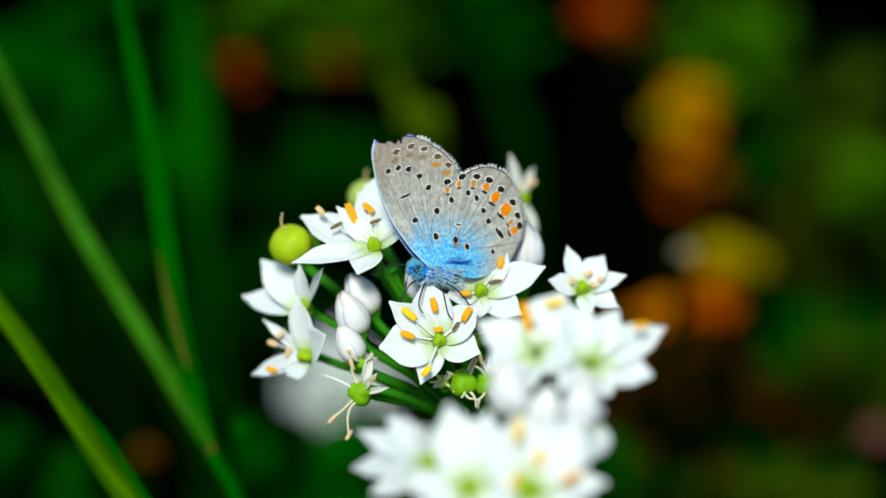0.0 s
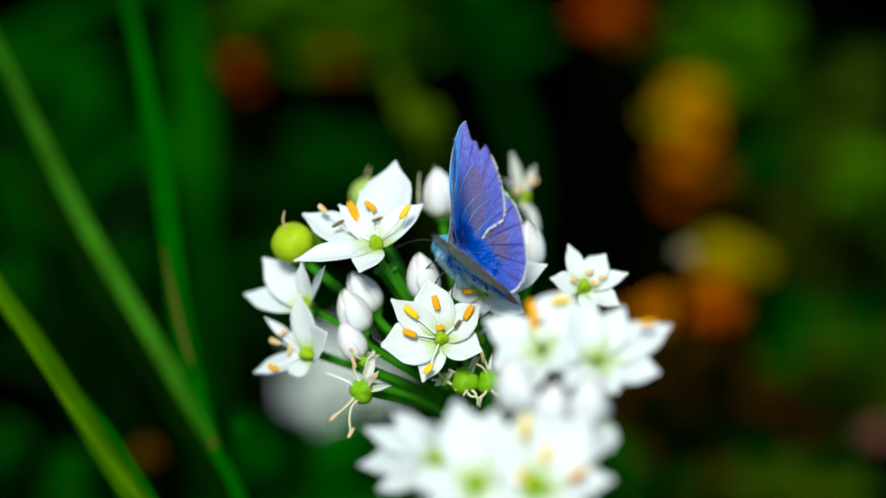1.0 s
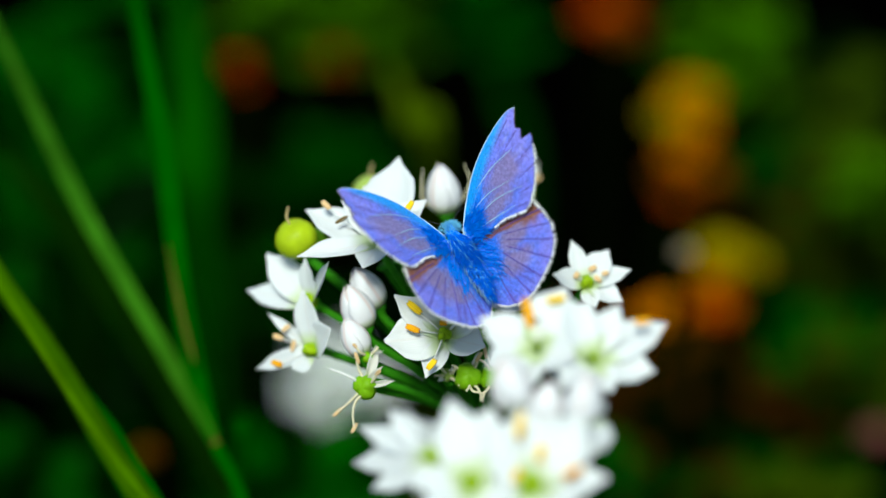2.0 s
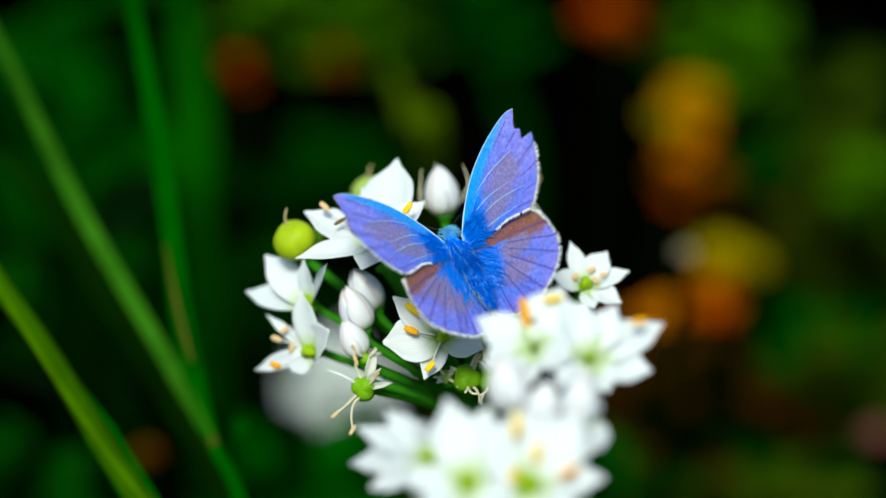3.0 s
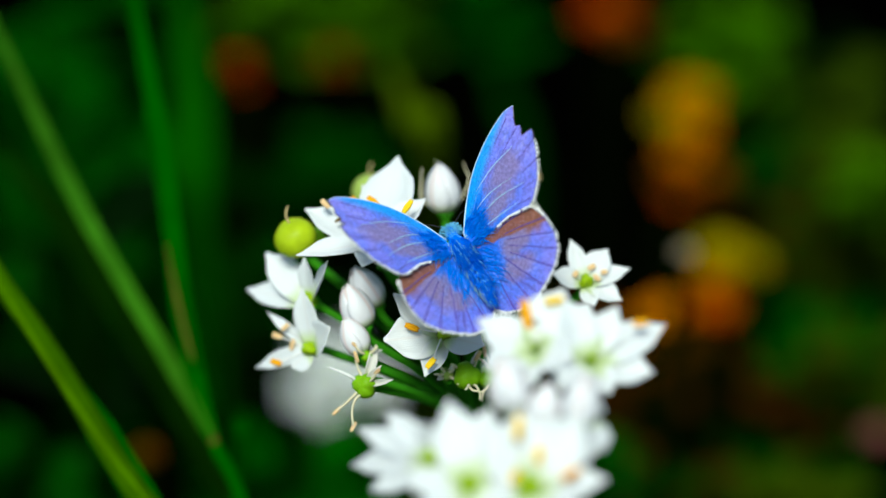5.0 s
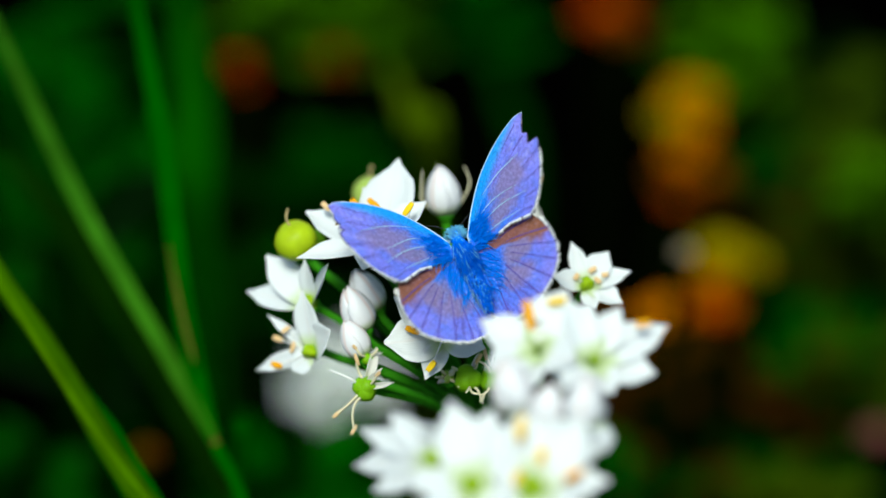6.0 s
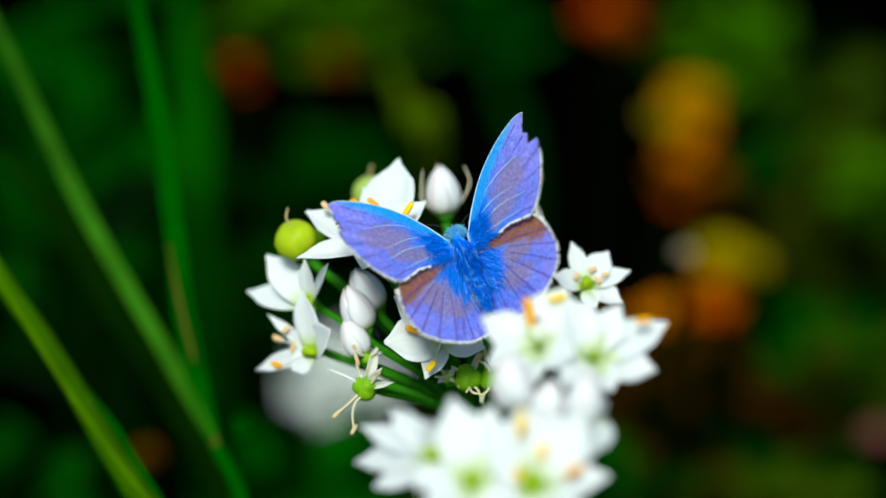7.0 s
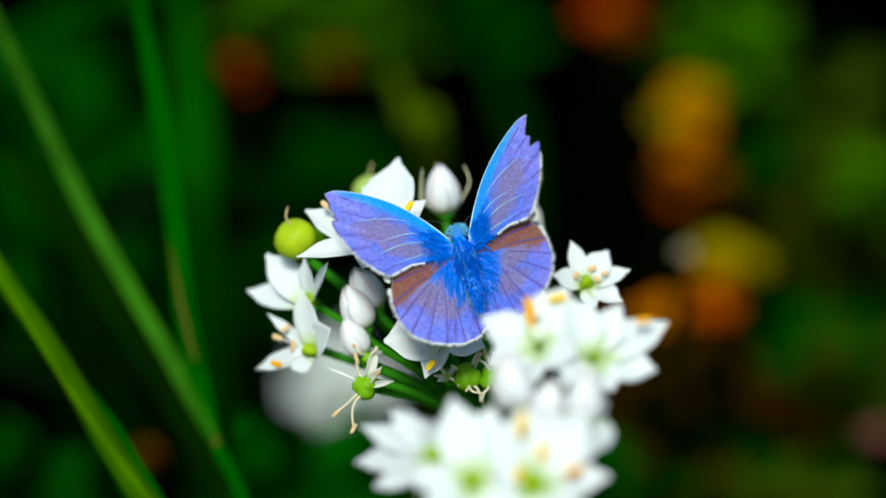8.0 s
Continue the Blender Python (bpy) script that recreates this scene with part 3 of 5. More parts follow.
def wing_under(name):
    """Underside: fine grey-buff scales along the veins, powdered with bright blue near the body."""
    n = Nodes(name, 0.7)
    v = n.coords()
    x, y = n.axis(v, 0), n.axis(v, 1)
    ax = n.math("ABSOLUTE", x)
    comb = n.node("ShaderNodeCombineXYZ")
    n.link(ax, comb.inputs[0])
    n.link(y, comb.inputs[1])
    dist = n.node("ShaderNodeVectorMath")
    dist.operation = "LENGTH"
    n.link(comb.outputs[0], dist.inputs[0])
    r = dist.outputs["Value"]
    rays = n.node("ShaderNodeCombineXYZ")
    n.link(n.math("MULTIPLY", n.math("ARCTAN2", y, ax), 16.0), rays.inputs[0])
    n.link(n.math("MULTIPLY", r, 200.0), rays.inputs[1])
    streak = n.noise(1.0, 4, rays.outputs[0], 0.65)
    grain = n.noise(3000, 3)
    blotch = n.noise(500, 3)
    col = n.mix(n.span(streak, 0.32, 0.68), (0.38, 0.35, 0.31), (0.57, 0.55, 0.51))
    col = n.mix(n.span(r, 0.009, 0.0155, 0.0, 0.6), col, (0.3, 0.2, 0.12))
    col = n.mix(n.math("MULTIPLY", grain, 0.25), col, (0.55, 0.52, 0.48))
    col = n.mix(1.0, col, n.span(n.noise(1500, 4, None, 0.7), 0.35, 0.65, 0.8, 1.2), "MULTIPLY")
    edge = n.math("ADD", r, n.math("MULTIPLY", n.math("SUBTRACT", streak, 0.5), 0.011))
    edge = n.math("ADD", edge, n.math("MULTIPLY", n.math("SUBTRACT", blotch, 0.5), 0.003))
    powder = n.mix(n.span(grain, 0.35, 0.65), (0.02, 0.4, 0.9), (0.28, 0.72, 0.97))
    powder = n.mix(n.span(streak, 0.56, 0.7, 0.0, 0.7), powder, (0.02, 0.1, 0.3))
    col = n.mix(n.span(edge, 0.0026, 0.0072, 0.97, 0.0), col, powder)
    n.colour(col)
    n.bump(grain, 0.4, 0.00006)
    n.see_through(col, 0.12)
    return n.m


FORE_UP, HIND_UP = wing_upper("forewing_blue", False), wing_upper("hindwing_blue", True)
UNDER = wing_under("wing_underside")
FRINGE = plain("wing_fringe", (0.95, 0.95, 0.95), 0.8, 0.03, 3000, 0.15)
EDGE = plain("wing_leading_edge", (0.55, 0.68, 0.85), 0.6, 0.15, 2500)
RIM = plain("wing_rim", (0.05, 0.035, 0.06), 0.6, 0.3, 2000)
VEIN = plain("wing_vein", (0.4, 0.6, 0.92), 0.5, 0.3, 2000)
UNDER_VEIN = plain("underside_vein", (0.27, 0.24, 0.21), 0.7, 0.3, 2500)
VEIN_DARK = plain("wing_vein_dark", (0.09, 0.06, 0.32), 0.5, 0.3, 2000)
SPOT = plain("spot_black", (0.015, 0.012, 0.012), 0.6, 0.3, 3000)
HALO = plain("spot_white", (0.74, 0.72, 0.68), 0.7, 0.1, 3000)
ORANGE = plain("spot_orange", (0.85, 0.22, 0.005), 0.6, 0.3, 2500)
AMBER = plain("spot_amber", (0.55, 0.24, 0.03), 0.6, 0.3, 2500)
BROWN_PALE = plain("spot_pale_brown", (0.3, 0.2, 0.12), 0.7, 0.3, 2500)
BROWN = plain("spot_brown", (0.15, 0.085, 0.04), 0.7, 0.3, 2500)
FUR = plain("fur_blue", (0.002, 0.18, 1.0), 0.6, 0.12, 600, 0.2, gloss=0.15)
FUR_MID = plain("fur_sky_blue", (0.003, 0.23, 1.0), 0.6, 0.12, 600, 0.2, gloss=0.15)
FUR_PALE = plain("fur_pale_blue", (0.2, 0.62, 0.95), 0.5, 0.12, 600, 0.2, gloss=0.5)
BODY = plain("body_dark", (0.004, 0.2, 0.95), 0.6, 0.2, 900)
RINGS = plain("abdomen_dark_blue", (0.006, 0.03, 0.16), 0.6, 0.3, 1500)
BELLY = plain("belly_grey_blue", (0.55, 0.78, 0.95), 0.7, 0.15, 900, 0.2)
EYE_DARK = plain("eye_dark", (0.01, 0.01, 0.012), 0.2, 0.2, 2000)
LEG = plain("leg_dark", (0.035, 0.035, 0.045), 0.6, 0.4, 1500)

# outlines in mm from the hinge: x out, y forward; each starts at the hinge and runs round by the leading edge
FORE_LEAD = ((0, 1.0), (2.6, 3.2), (6.0, 5.3), (10.2, 6.8), (13.8, 7.4), (15.5, 7.0))
TEAR_RIGHT = ((14.7, 5.9), (14.3, 4.9), (14.9, 4.4), (14.3, 3.4), (14.9, 3.1), (15.9, 2.8))
TEAR_LEFT = ((15.2, 5.7), (15.5, 5.2), (15.1, 4.3), (15.5, 3.9), (14.9, 3.5), (15.8, 3.2))
FORE_REST = ((15.4, 1.5), (14.4, -0.3), (12.9, -2.2), (11.2, -3.6), (10.2, -3.9))
FORE_BACK = ((6.9, -2.5), (3.4, -1.9), (0, -1.2))
HIND_LEAD = ((0, 1.0), (2.2, 2.0), (5.4, 2.3), (8.7, 1.2))
HIND_REST = ((10.5, -1.0), (11.5, -3.1), (11.7, -5.1), (11.1, -6.9), (9.6, -8.4), (7.5, -9.4), (5.2, -10.0), (2.8, -9.8), (0.9, -8.8))
HIND_BACK = ((-0.6, -7.4), (-1.3, -5.6), (-1.5, -3.4), (-0.9, -1.0))


def wing_sheet(outline, side, lift, n_rings=7):
    """A thin vaulted wing skin over the outline, in metres."""
    pts = [Vector((p[0] * side, p[1], 0)) * MM for p in outline]
    hub = Vector((1.2 * side, 0.0, 0)) * MM
    bm = bmesh.new()
    def vault(p):
        q = p / MM
        d = math.hypot(q.x, q.y)
        return Vector((p.x, p.y, (0.35 * math.sin(min(1, d / 16) * math.pi) + 0.05 * math.sin(math.atan2(q.y, abs(q.x)) * 13) * min(1, d / 8) + lift) * MM))
    rings = [[bm.verts.new(vault(hub.lerp(p, (k + 1) / n_rings))) for p in pts] for k in range(n_rings)]
    c = bm.verts.new(vault(hub))
    m = len(pts)
    for j in range(m):
        k = (j + 1) % m
        bm.faces.new((c, rings[0][j], rings[0][k]))
        for a, b in zip(rings, rings[1:]):
            bm.faces.new((a[j], b[j], b[k], a[k]))
    bmesh.ops.recalc_face_normals(bm, faces=bm.faces)
    return bm, vault


def smooth_run(ctrl, n):
    return [(p.x, p.y) for p in curve_points([(x, y, 0) for x, y in ctrl], n)]


def disc(bm, vault, x, y, rx, ry, turn, side, rise, seed):
    """A small flat scale patch that follows the wing skin."""
    r = random.Random(seed)
    c = bm.verts.new(vault(Vector((x * side, y, 0)) * MM) + Vector((0, 0, rise * MM)))
    ring = []
    for k in range(12):
        a = 2 * math.pi * k / 12
        w = r.uniform(0.86, 1.14)
        u, v = rx * w * math.cos(a), ry * w * math.sin(a)
        px, py = x + u * math.cos(turn) - v * math.sin(turn), y + u * math.sin(turn) + v * math.cos(turn)
        ring.append(bm.verts.new(vault(Vector((px * side, py, 0)) * MM) + Vector((0, 0, rise * MM))))
    for k in range(12):
        bm.faces.new((c, ring[k], ring[(k + 1) % 12]))
    return bm


def fringe(bm, run, vault, side, length, seed):
    """Fine pale hairs along the outer edge."""
    r = random.Random(seed)
    for (x0, y0), (x1, y1) in zip(run, run[1:]):
        d = Vector((x1 - x0, y1 - y0, 0))
        steps = max(1, int(d.length / 0.1))
        out = Vector((-d.y, d.x, 0)).normalized()
        if out.x * (x0 - 5) + out.y * (y0 + 1) < 0:
            out = -out
        for k in range(steps):
            q = Vector((x0, y0, 0)) + d * ((k + r.random()) / steps)
            if r.random() < 0.12:
                continue
            e = q + out * length * r.uniform(0.5, 1.25) + d.normalized() * r.uniform(-0.15, 0.15)
            t = d.normalized() * 0.12
            a, b, c = (vault(Vector((w.x * side, w.y, 0)) * MM) for w in (q - t, q + t, e))
            up = Vector((0, 0, 0.05 * MM))
            va, vb, vc, vd = bm.verts.new(a), bm.verts.new(b), bm.verts.new(c), bm.verts.new((a + b) / 2 + up)
            for f in ((va, vb, vd), (vb, vc, vd), (vc, va, vd), (va, vc, vb)):
                bm.faces.new(f)
    return bm


def wing(parent, hind, side):
    """One wing in four layers: blue skin above, grey skin below, veins, fringe and the spots of the underside."""
    if hind:
        lead, rest, back = smooth_run(HIND_LEAD, 14), smooth_run(HIND_REST, 34), smooth_run(HIND_BACK, 8)
    else:
        tear = list(TEAR_RIGHT if side > 0 else TEAR_LEFT)
        lead, rest, back = smooth_run(FORE_LEAD, 20), tear + smooth_run(FORE_REST, 20), smooth_run(FORE_BACK, 10)
    r = random.Random(7 + side + 3 * hind)
    rest = [(x + r.uniform(-0.06, 0.06), y + r.uniform(-0.06, 0.06)) for x, y in rest]
    outline = lead + rest + back
    bm, vault = wing_sheet(outline, side, 0.0)
    where = "hindwing" if hind else "forewing"
    ob = part(where, bm, HIND_UP if hind else FORE_UP, parent,
              "violet-blue hindwing with a brown leading field" if hind else "violet-blue forewing with a torn tip")
    bm, low = wing_sheet(outline, side, -0.1)
    part("underside", bm, UNDER, ob, "grey-buff underside dusted with blue")
    bm = bmesh.new()
    clean = rest if hind else rest[6:]
    fringe(bm, clean + (back[:1] if hind else back[:4]), vault, side, 0.5, 3 + hind)
    part("fringe", bm, FRINGE, ob, "white scale fringe")
    bm = bmesh.new()
    edge = clean if hind else rest
    tube(bm, [vault(Vector((x * side, y, 0)) * MM) - Vector((0, 0, 0.05 * MM)) for x, y in edge], 0.075 * MM, len(edge) * 2, 5)
    part("rim", bm, RIM, ob, "thin dark rim")
    if not hind:
        bm = bmesh.new()
        tube(bm, [vault(Vector((x * side, y, 0)) * MM) - Vector((0, 0, 0.05 * MM)) for x, y in lead], lambda u: (0.11 - 0.05 * u) * MM, 30, 6)
        part("leading_edge", bm, EDGE, ob, "pale leading edge")
    if hind:
        ends = [(9.8, -0.4), (11.6, -2.8), (11.9, -5.0), (11.3, -6.9), (9.7, -8.4), (7.4, -9.3), (5.0, -9.9), (2.4, -9.6)]
    else:
        ends = [(13.8, 6.6), (14.2, 4.6), (15.3, 1.6), (14.2, -0.4), (12.7, -2.2), (11.0, -3.4)]
    for k, (ex, ey) in enumerate(ends):
        start = (2.4, -0.6) if hind else (2.2, 0.9 - 0.25 * k)
        bend = (ex * 0.55 - 0.08 * ey, ey * 0.55 + (0.35 if not hind else 0.2))
        bm = bmesh.new()
        ctrl = [Vector((x * side, y, 0)) * MM for x, y in smooth_run((start, bend, (ex, ey)), 9)]
        ctrl = ctrl[3:] if hind else ctrl[7:]
        tube(bm, [vault(p) for p in ctrl], lambda u: ((0.045 + 0.05 * u) if hind else (0.03 + 0.04 * u)) * MM, 12, 5)
        part("vein", bm, VEIN_DARK, ob)
        bm = bmesh.new()
        tube(bm, [low(Vector((x * side, y, 0)) * MM) - Vector((0, 0, 0.01 * MM)) for x, y in smooth_run((start, bend, (ex, ey)), 9)], 0.04 * MM, 14, 5)
        part("under_vein", bm, UNDER_VEIN, ob)
    if not hind:
        for run in (((2.6, 1.6), (6.0, 1.6), (10.2, 0.5)), ((2.4, -0.6), (5.6, -1.4), (9.2, -2.4)), ((5.0, 3.2), (8.6, 3.6), (12.6, 3.3)), ((3.6, 0.6), (7.4, 0.1), (11.2, -1.2))):
            bm = bmesh.new()
            tube(bm, [vault(Vector((x * side, y, 0)) * MM) + Vector((0, 0, 0.02 * MM)) for x, y in smooth_run(run, 9)], lambda u: 0.062 * math.sin(0.3 + 2.6 * u) * MM, 12, 5)
            part("pale_vein", bm, VEIN, ob, "pale vein bared of scales")
    def rooted(r):
        x, y = r.uniform(0.2, 3.2 if not hind else 3.8), r.uniform(-1.6, 1.6) if not hind else r.uniform(-5.0, 0.8)
        if hind:
            x = r.uniform(0.0, 2.4)
        p = vault(Vector((x * side, y, 0)) * MM)
        return p, Vector((side * 1.0, 0.25 * y if not hind else -0.7, 0.14))
    part("root_hair", fur(bmesh.new(), 90 if hind else 220, rooted, 2.2, 11 + side + hind, 0.18), FUR_MID, ob, "bright blue hairs over the wing root")
    def spot(x, y, rx, ry, turn, material, name, halo=0.0):
        sp = None
        if halo:
            b2 = disc(bmesh.new(), low, x, y, rx + halo, ry + halo, turn, side, -0.02, int(x * 90))
            sp = part("spot_ring", b2, HALO, ob)
        b2 = disc(bmesh.new(), low, x, y, rx, ry, turn, side, -0.045, int(x * 70 + 5))
        part(name, b2, material, ob)
    if hind:
        for x, y, e in ((6.9, 1.7, 1.15), (3.9, 1.8, 1.15), (3.3, -0.8, 1.1), (2.4, -2.4, 1.0), (8.1, -0.2, 1.05), (8.8, -2.4, 1.0), (8.1, -3.6, 1.0), (6.6, -4.5, 1.0), (5.2, -5.3, 1.0), (1.5, -6.0, 0.9)):
            spot(x, y, 0.38 * e, 0.3 * e, 0.5, SPOT, "spot", 0.11)
        spot(3.7, -6.8, 0.8, 0.3, 0.7, SPOT, "spot", 0.16)
        spot(5.1, -1.2, 0.45, 0.12, 1.3, BROWN, "spot", 0.2)
        for (x, y), size, (mx, my) in (((9.3, 0.4), 0.38, (10.3, 0.4)), ((10.0, -1.1), 0.42, (10.8, -1.5)), ((9.9, -3.1), 0.44, (10.7, -3.5)), ((9.4, -4.8), 0.55, (10.2, -5.2)),
                                      ((8.1, -6.1), 0.8, (9.0, -6.8)), ((6.5, -7.6), 0.9, (7.3, -8.5)), ((5.0, -8.3), 0.42, (5.7, -9.2)), ((3.9, -8.8), 0.62, (4.4, -9.5))):
            a = math.atan2(y + 1.5, x)
            spot(x, y, size * 0.9, size * 0.8, a, ORANGE if size > 0.5 else AMBER, "orange_spot", 0.1)
            spot(mx, my, 0.36, 0.5, a, SPOT, "marginal_spot", 0.12)
            spot(x - (size + 0.12) * math.cos(a), y - (size + 0.12) * math.sin(a), 0.16, size * 0.75, a, BROWN if size < 0.5 else SPOT, "lunule")
    else:
        for x, y in ((12.0, 5.5), (12.2, 4.2), (11.9, 2.8), (10.9, 1.4), (9.4, 0.3), (5.8, 2.4)):
            spot(x, y, 0.4, 0.31, 1.9, SPOT, "spot", 0.11)
        spot(8.8, 3.5, 0.16, 0.75, 0.25, SPOT, "spot", 0.11)
        for x, y in ((14.5, 2.3), (14.0, 0.6), (12.9, -1.1), (11.7, -2.5), (14.1, 4.3)):
            slope = math.atan2(y, x)
            spot(x, y, 0.32, 0.5, slope, BROWN, "brown_spot", 0.12)
            spot(x - 0.95, y + 0.25, 0.28, 0.55, slope, AMBER if y < 0 else BROWN_PALE, "pale_brown_spot")
    return ob


def fur(bm, n, spread, length, seed, stray=0.28):
    """Tapered hairs over a body; spread(r) gives root, direction."""
    r = random.Random(seed)
    for _ in range(n):
        root, d = spread(r)
        d = (d + Vector((r.uniform(-1, 1), r.uniform(-1, 1), r.uniform(-1, 1))) * stray).normalized()
        if stray < 0.2:
            d = Vector((d.x, d.y, max(0.06, d.z))).normalized()
        l = length * r.uniform(0.6, 1.3) * MM
        s = d.orthogonal().normalized() * 0.05 * MM
        o = d.cross(s)
        bend = Vector((0, -0.25 * l, -0.1 * l if stray > 0.2 else 0.0))
        a = [bm.verts.new(root + v) for v in (s, o - s * 0.6, -o - s * 0.6)]
        b = [bm.verts.new(root + d * l * 0.55 + v * 0.7) for v in (s, o - s * 0.6, -o - s * 0.6)]
        tip = bm.verts.new(root + d * l + bend)
        for j in range(3):
            k = (j + 1) % 3
            bm.faces.new((a[j], a[k], b[k], b[j]))
            bm.faces.new((b[j], b[k], tip))
    return bm


def butterfly():
    """A blue butterfly; its own space: y towards the head, z up, feet below."""
    fly = thing("butterfly", "blue butterfly with worn torn wings perched on white flowers", "butterfly", (0.0031, -0.0015, 0.4187))
    bm = ball(bmesh.new(), (0, 1.6 * MM, 0), (1.3 * MM, 2.4 * MM, 1.3 * MM), 18, 12)
    thorax = part("thorax", bm, BODY, fly, "thorax under bright blue fur")
    ab = bmesh.new()
    tube(ab, [(0, 0.2 * MM, 0.3 * MM), (0, -2.5 * MM, 1.1 * MM), (0, -5.0 * MM, 1.7 * MM), (0, -7.0 * MM, 2.0 * MM)],
         lambda u: (0.68 + 0.2 * math.sin(u * math.pi) - 0.5 * max(0, u - 0.6) / 0.4 + 0.05 * math.sin(u * 42)) * MM, 30, 14)
    abdomen = part("abdomen", ab, RINGS, fly, "slim dark blue abdomen")
    hd = ball(bmesh.new(), (0, 4.4 * MM, 0.1 * MM), (0.95 * MM, 0.85 * MM, 0.9 * MM), 14, 10)
    head = part("head", hd, BODY, fly, "small furry head")
    def over_thorax(r):
        a, t = r.uniform(-0.6, 0.6), r.uniform(-0.9, 1.0)
        p = Vector((1.45 * math.sin(a) * math.sqrt(1 - t * t * 0.8), 1.6 + 2.4 * t, 1.4 * math.cos(a) * math.sqrt(1 - t * t * 0.8)))
        return p * MM, Vector((p.x * 0.55, -1.1, p.z * 0.42)).normalized()
    part("fur", fur(bmesh.new(), 900, over_thorax, 2.0, 2, 0.19), FUR, thorax, "long bright blue hairs")
    def over_abdomen(r):
        a, t = r.uniform(-1.0, 1.0), r.uniform(0, 1)
        w = 0.9 - 0.55 * max(0, t - 0.6) / 0.4
        p = Vector((w * math.sin(a), -6.9 * t, w * math.cos(a) + 0.3 + 2.3 * t - 0.6 * t * t))
        return p * MM, Vector((p.x * 0.5, -1.6, 0.4 * math.cos(a) + 0.35)).normalized()
    part("fur", fur(bmesh.new(), 420, over_abdomen, 1.2, 3), FUR, abdomen, "blue hairs over dark rings")
    def under_abdomen(r):
        a, t = r.uniform(0.95, 5.33), r.uniform(0, 1)
        w = 0.85 - 0.5 * max(0, t - 0.6) / 0.4
        p = Vector((w * math.sin(a), -6.8 * t, w * math.cos(a) + 0.3 + 2.3 * t - 0.6 * t * t))
        return p * MM, Vector((p.x * 0.4, -1.6, 0.4 * math.cos(a) + 0.35)).normalized()
    part("belly_fur", fur(bmesh.new(), 700, under_abdomen, 0.7, 12), BELLY, abdomen, "pale grey-blue hairs along the sides")
    part("light_fur", fur(bmesh.new(), 110, over_thorax, 2.1, 8, 0.19), FUR_PALE, thorax, "scattered pale blue hairs")
    part("light_fur", fur(bmesh.new(), 90, over_abdomen, 0.9, 9), FUR_PALE, abdomen, "scattered pale blue hairs")
    def over_base(r):
        s = r.choice((-1, 1))
        p = Vector((s * r.uniform(0.2, 0.8), r.uniform(-3.2, 3.2), r.uniform(0.9, 1.3)))
        return p * MM, Vector((s * 0.12, -0.7, 0.5))
    part("shoulder_fur", fur(bmesh.new(), 260, over_base, 1.7, 5, 0.19), FUR, thorax, "blue hairs at the wing roots")
    def over_head(r):
        a, t = r.uniform(-2.6, 2.6), r.uniform(-0.6, 0.95)
        p = Vector((0.9 * math.sin(a) * math.sqrt(1 - t * t), 4.4 + 0.85 * t, 0.1 + 0.85 * math.cos(a) * math.sqrt(1 - t * t)))
        return p * MM, Vector((p.x * 0.7, 0.25, p.z * 0.7)).normalized()
    part("fur", fur(bmesh.new(), 420, over_head, 0.75, 4, 0.2), FUR_PALE, head, "pale blue hairs")
    def over_belly(r):
        a, t = r.uniform(0.8, 5.48), r.uniform(-0.95, 0.95)
        p = Vector((1.4 * math.sin(a), 1.4 + 2.6 * t, 1.35 * math.cos(a)))
        return p * MM, Vector((p.x, -0.4, p.z)).normalized()
    part("belly_fur", fur(bmesh.new(), 1000, over_belly, 0.5, 6), BELLY, thorax, "pale grey-blue hairs below")
    for s in (-1, 1):
        e = ball(bmesh.new(), (s * 0.72 * MM, 4.65 * MM, 0.15 * MM), (0.45 * MM, 0.55 * MM, 0.62 * MM), 14, 10)
        part("eye", e, EYE_DARK, head, "dark eye")
        an = bmesh.new()
        tube(an, [Vector(p) * MM for p in ((s * 0.4, 5.0, 0.5), (s * 2.2, 6.6, 0.1), (s * 4.4, 8.0, -1.6))], lambda u: (0.045 + (0.1 if u > 0.88 else 0.0)) * MM, 18, 6)
        part("antenna", an, LEG, head, "thin ringed antenna")
        for k, (y0, y1, x1, z1) in enumerate(((3.2, 4.6, 2.2, -4.6), (1.8, 1.2, 3.2, -4.9), (0.6, -2.6, 2.9, -4.6))):
            lg = bmesh.new()
            tube(lg, [Vector(p) * MM for p in ((s * 0.7, y0, -0.9), (s * (x1 * 0.7), (y0 + y1) / 2 + 0.2, -1.9), (s * x1, y1, z1 + 0.8), (s * (x1 + 0.5), y1 - 0.5, z1))],
                 lambda u: (0.12 - 0.05 * u) * MM, 14, 6)
            part("leg", lg, LEG, fly, "thin dark leg")
    wings = {(h, s): wing(fly, h, s) for h in (False, True) for s in (-1, 1)}
    return fly, wings


fly, wings = butterfly()


# ---- grasses beside the flowers ----
SHEATH = plain("sheath_edge", (0.06, 0.15, 0.0008), 0.6, 0.5, 160, 0.2, gloss=0.0)
BLADE_MID = plain("blade_mid_green", (0.032, 0.13, 0.006), 0.5, 0.5, 160, 0.2, gloss=0.0)
# two shaded versions of the blade green; the shade is in the colour
BLADE_SHADE = plain("blade_half_shade", (0.003, 0.017, 0.0003), 0.5, 0.4, 120, 0.2, gloss=0.0)
BLADE_DEEP_SHADE = plain("blade_deep_shade", (0.0015, 0.024, 0.0003), 0.5, 0.35, 120, 0.2, gloss=0.0)


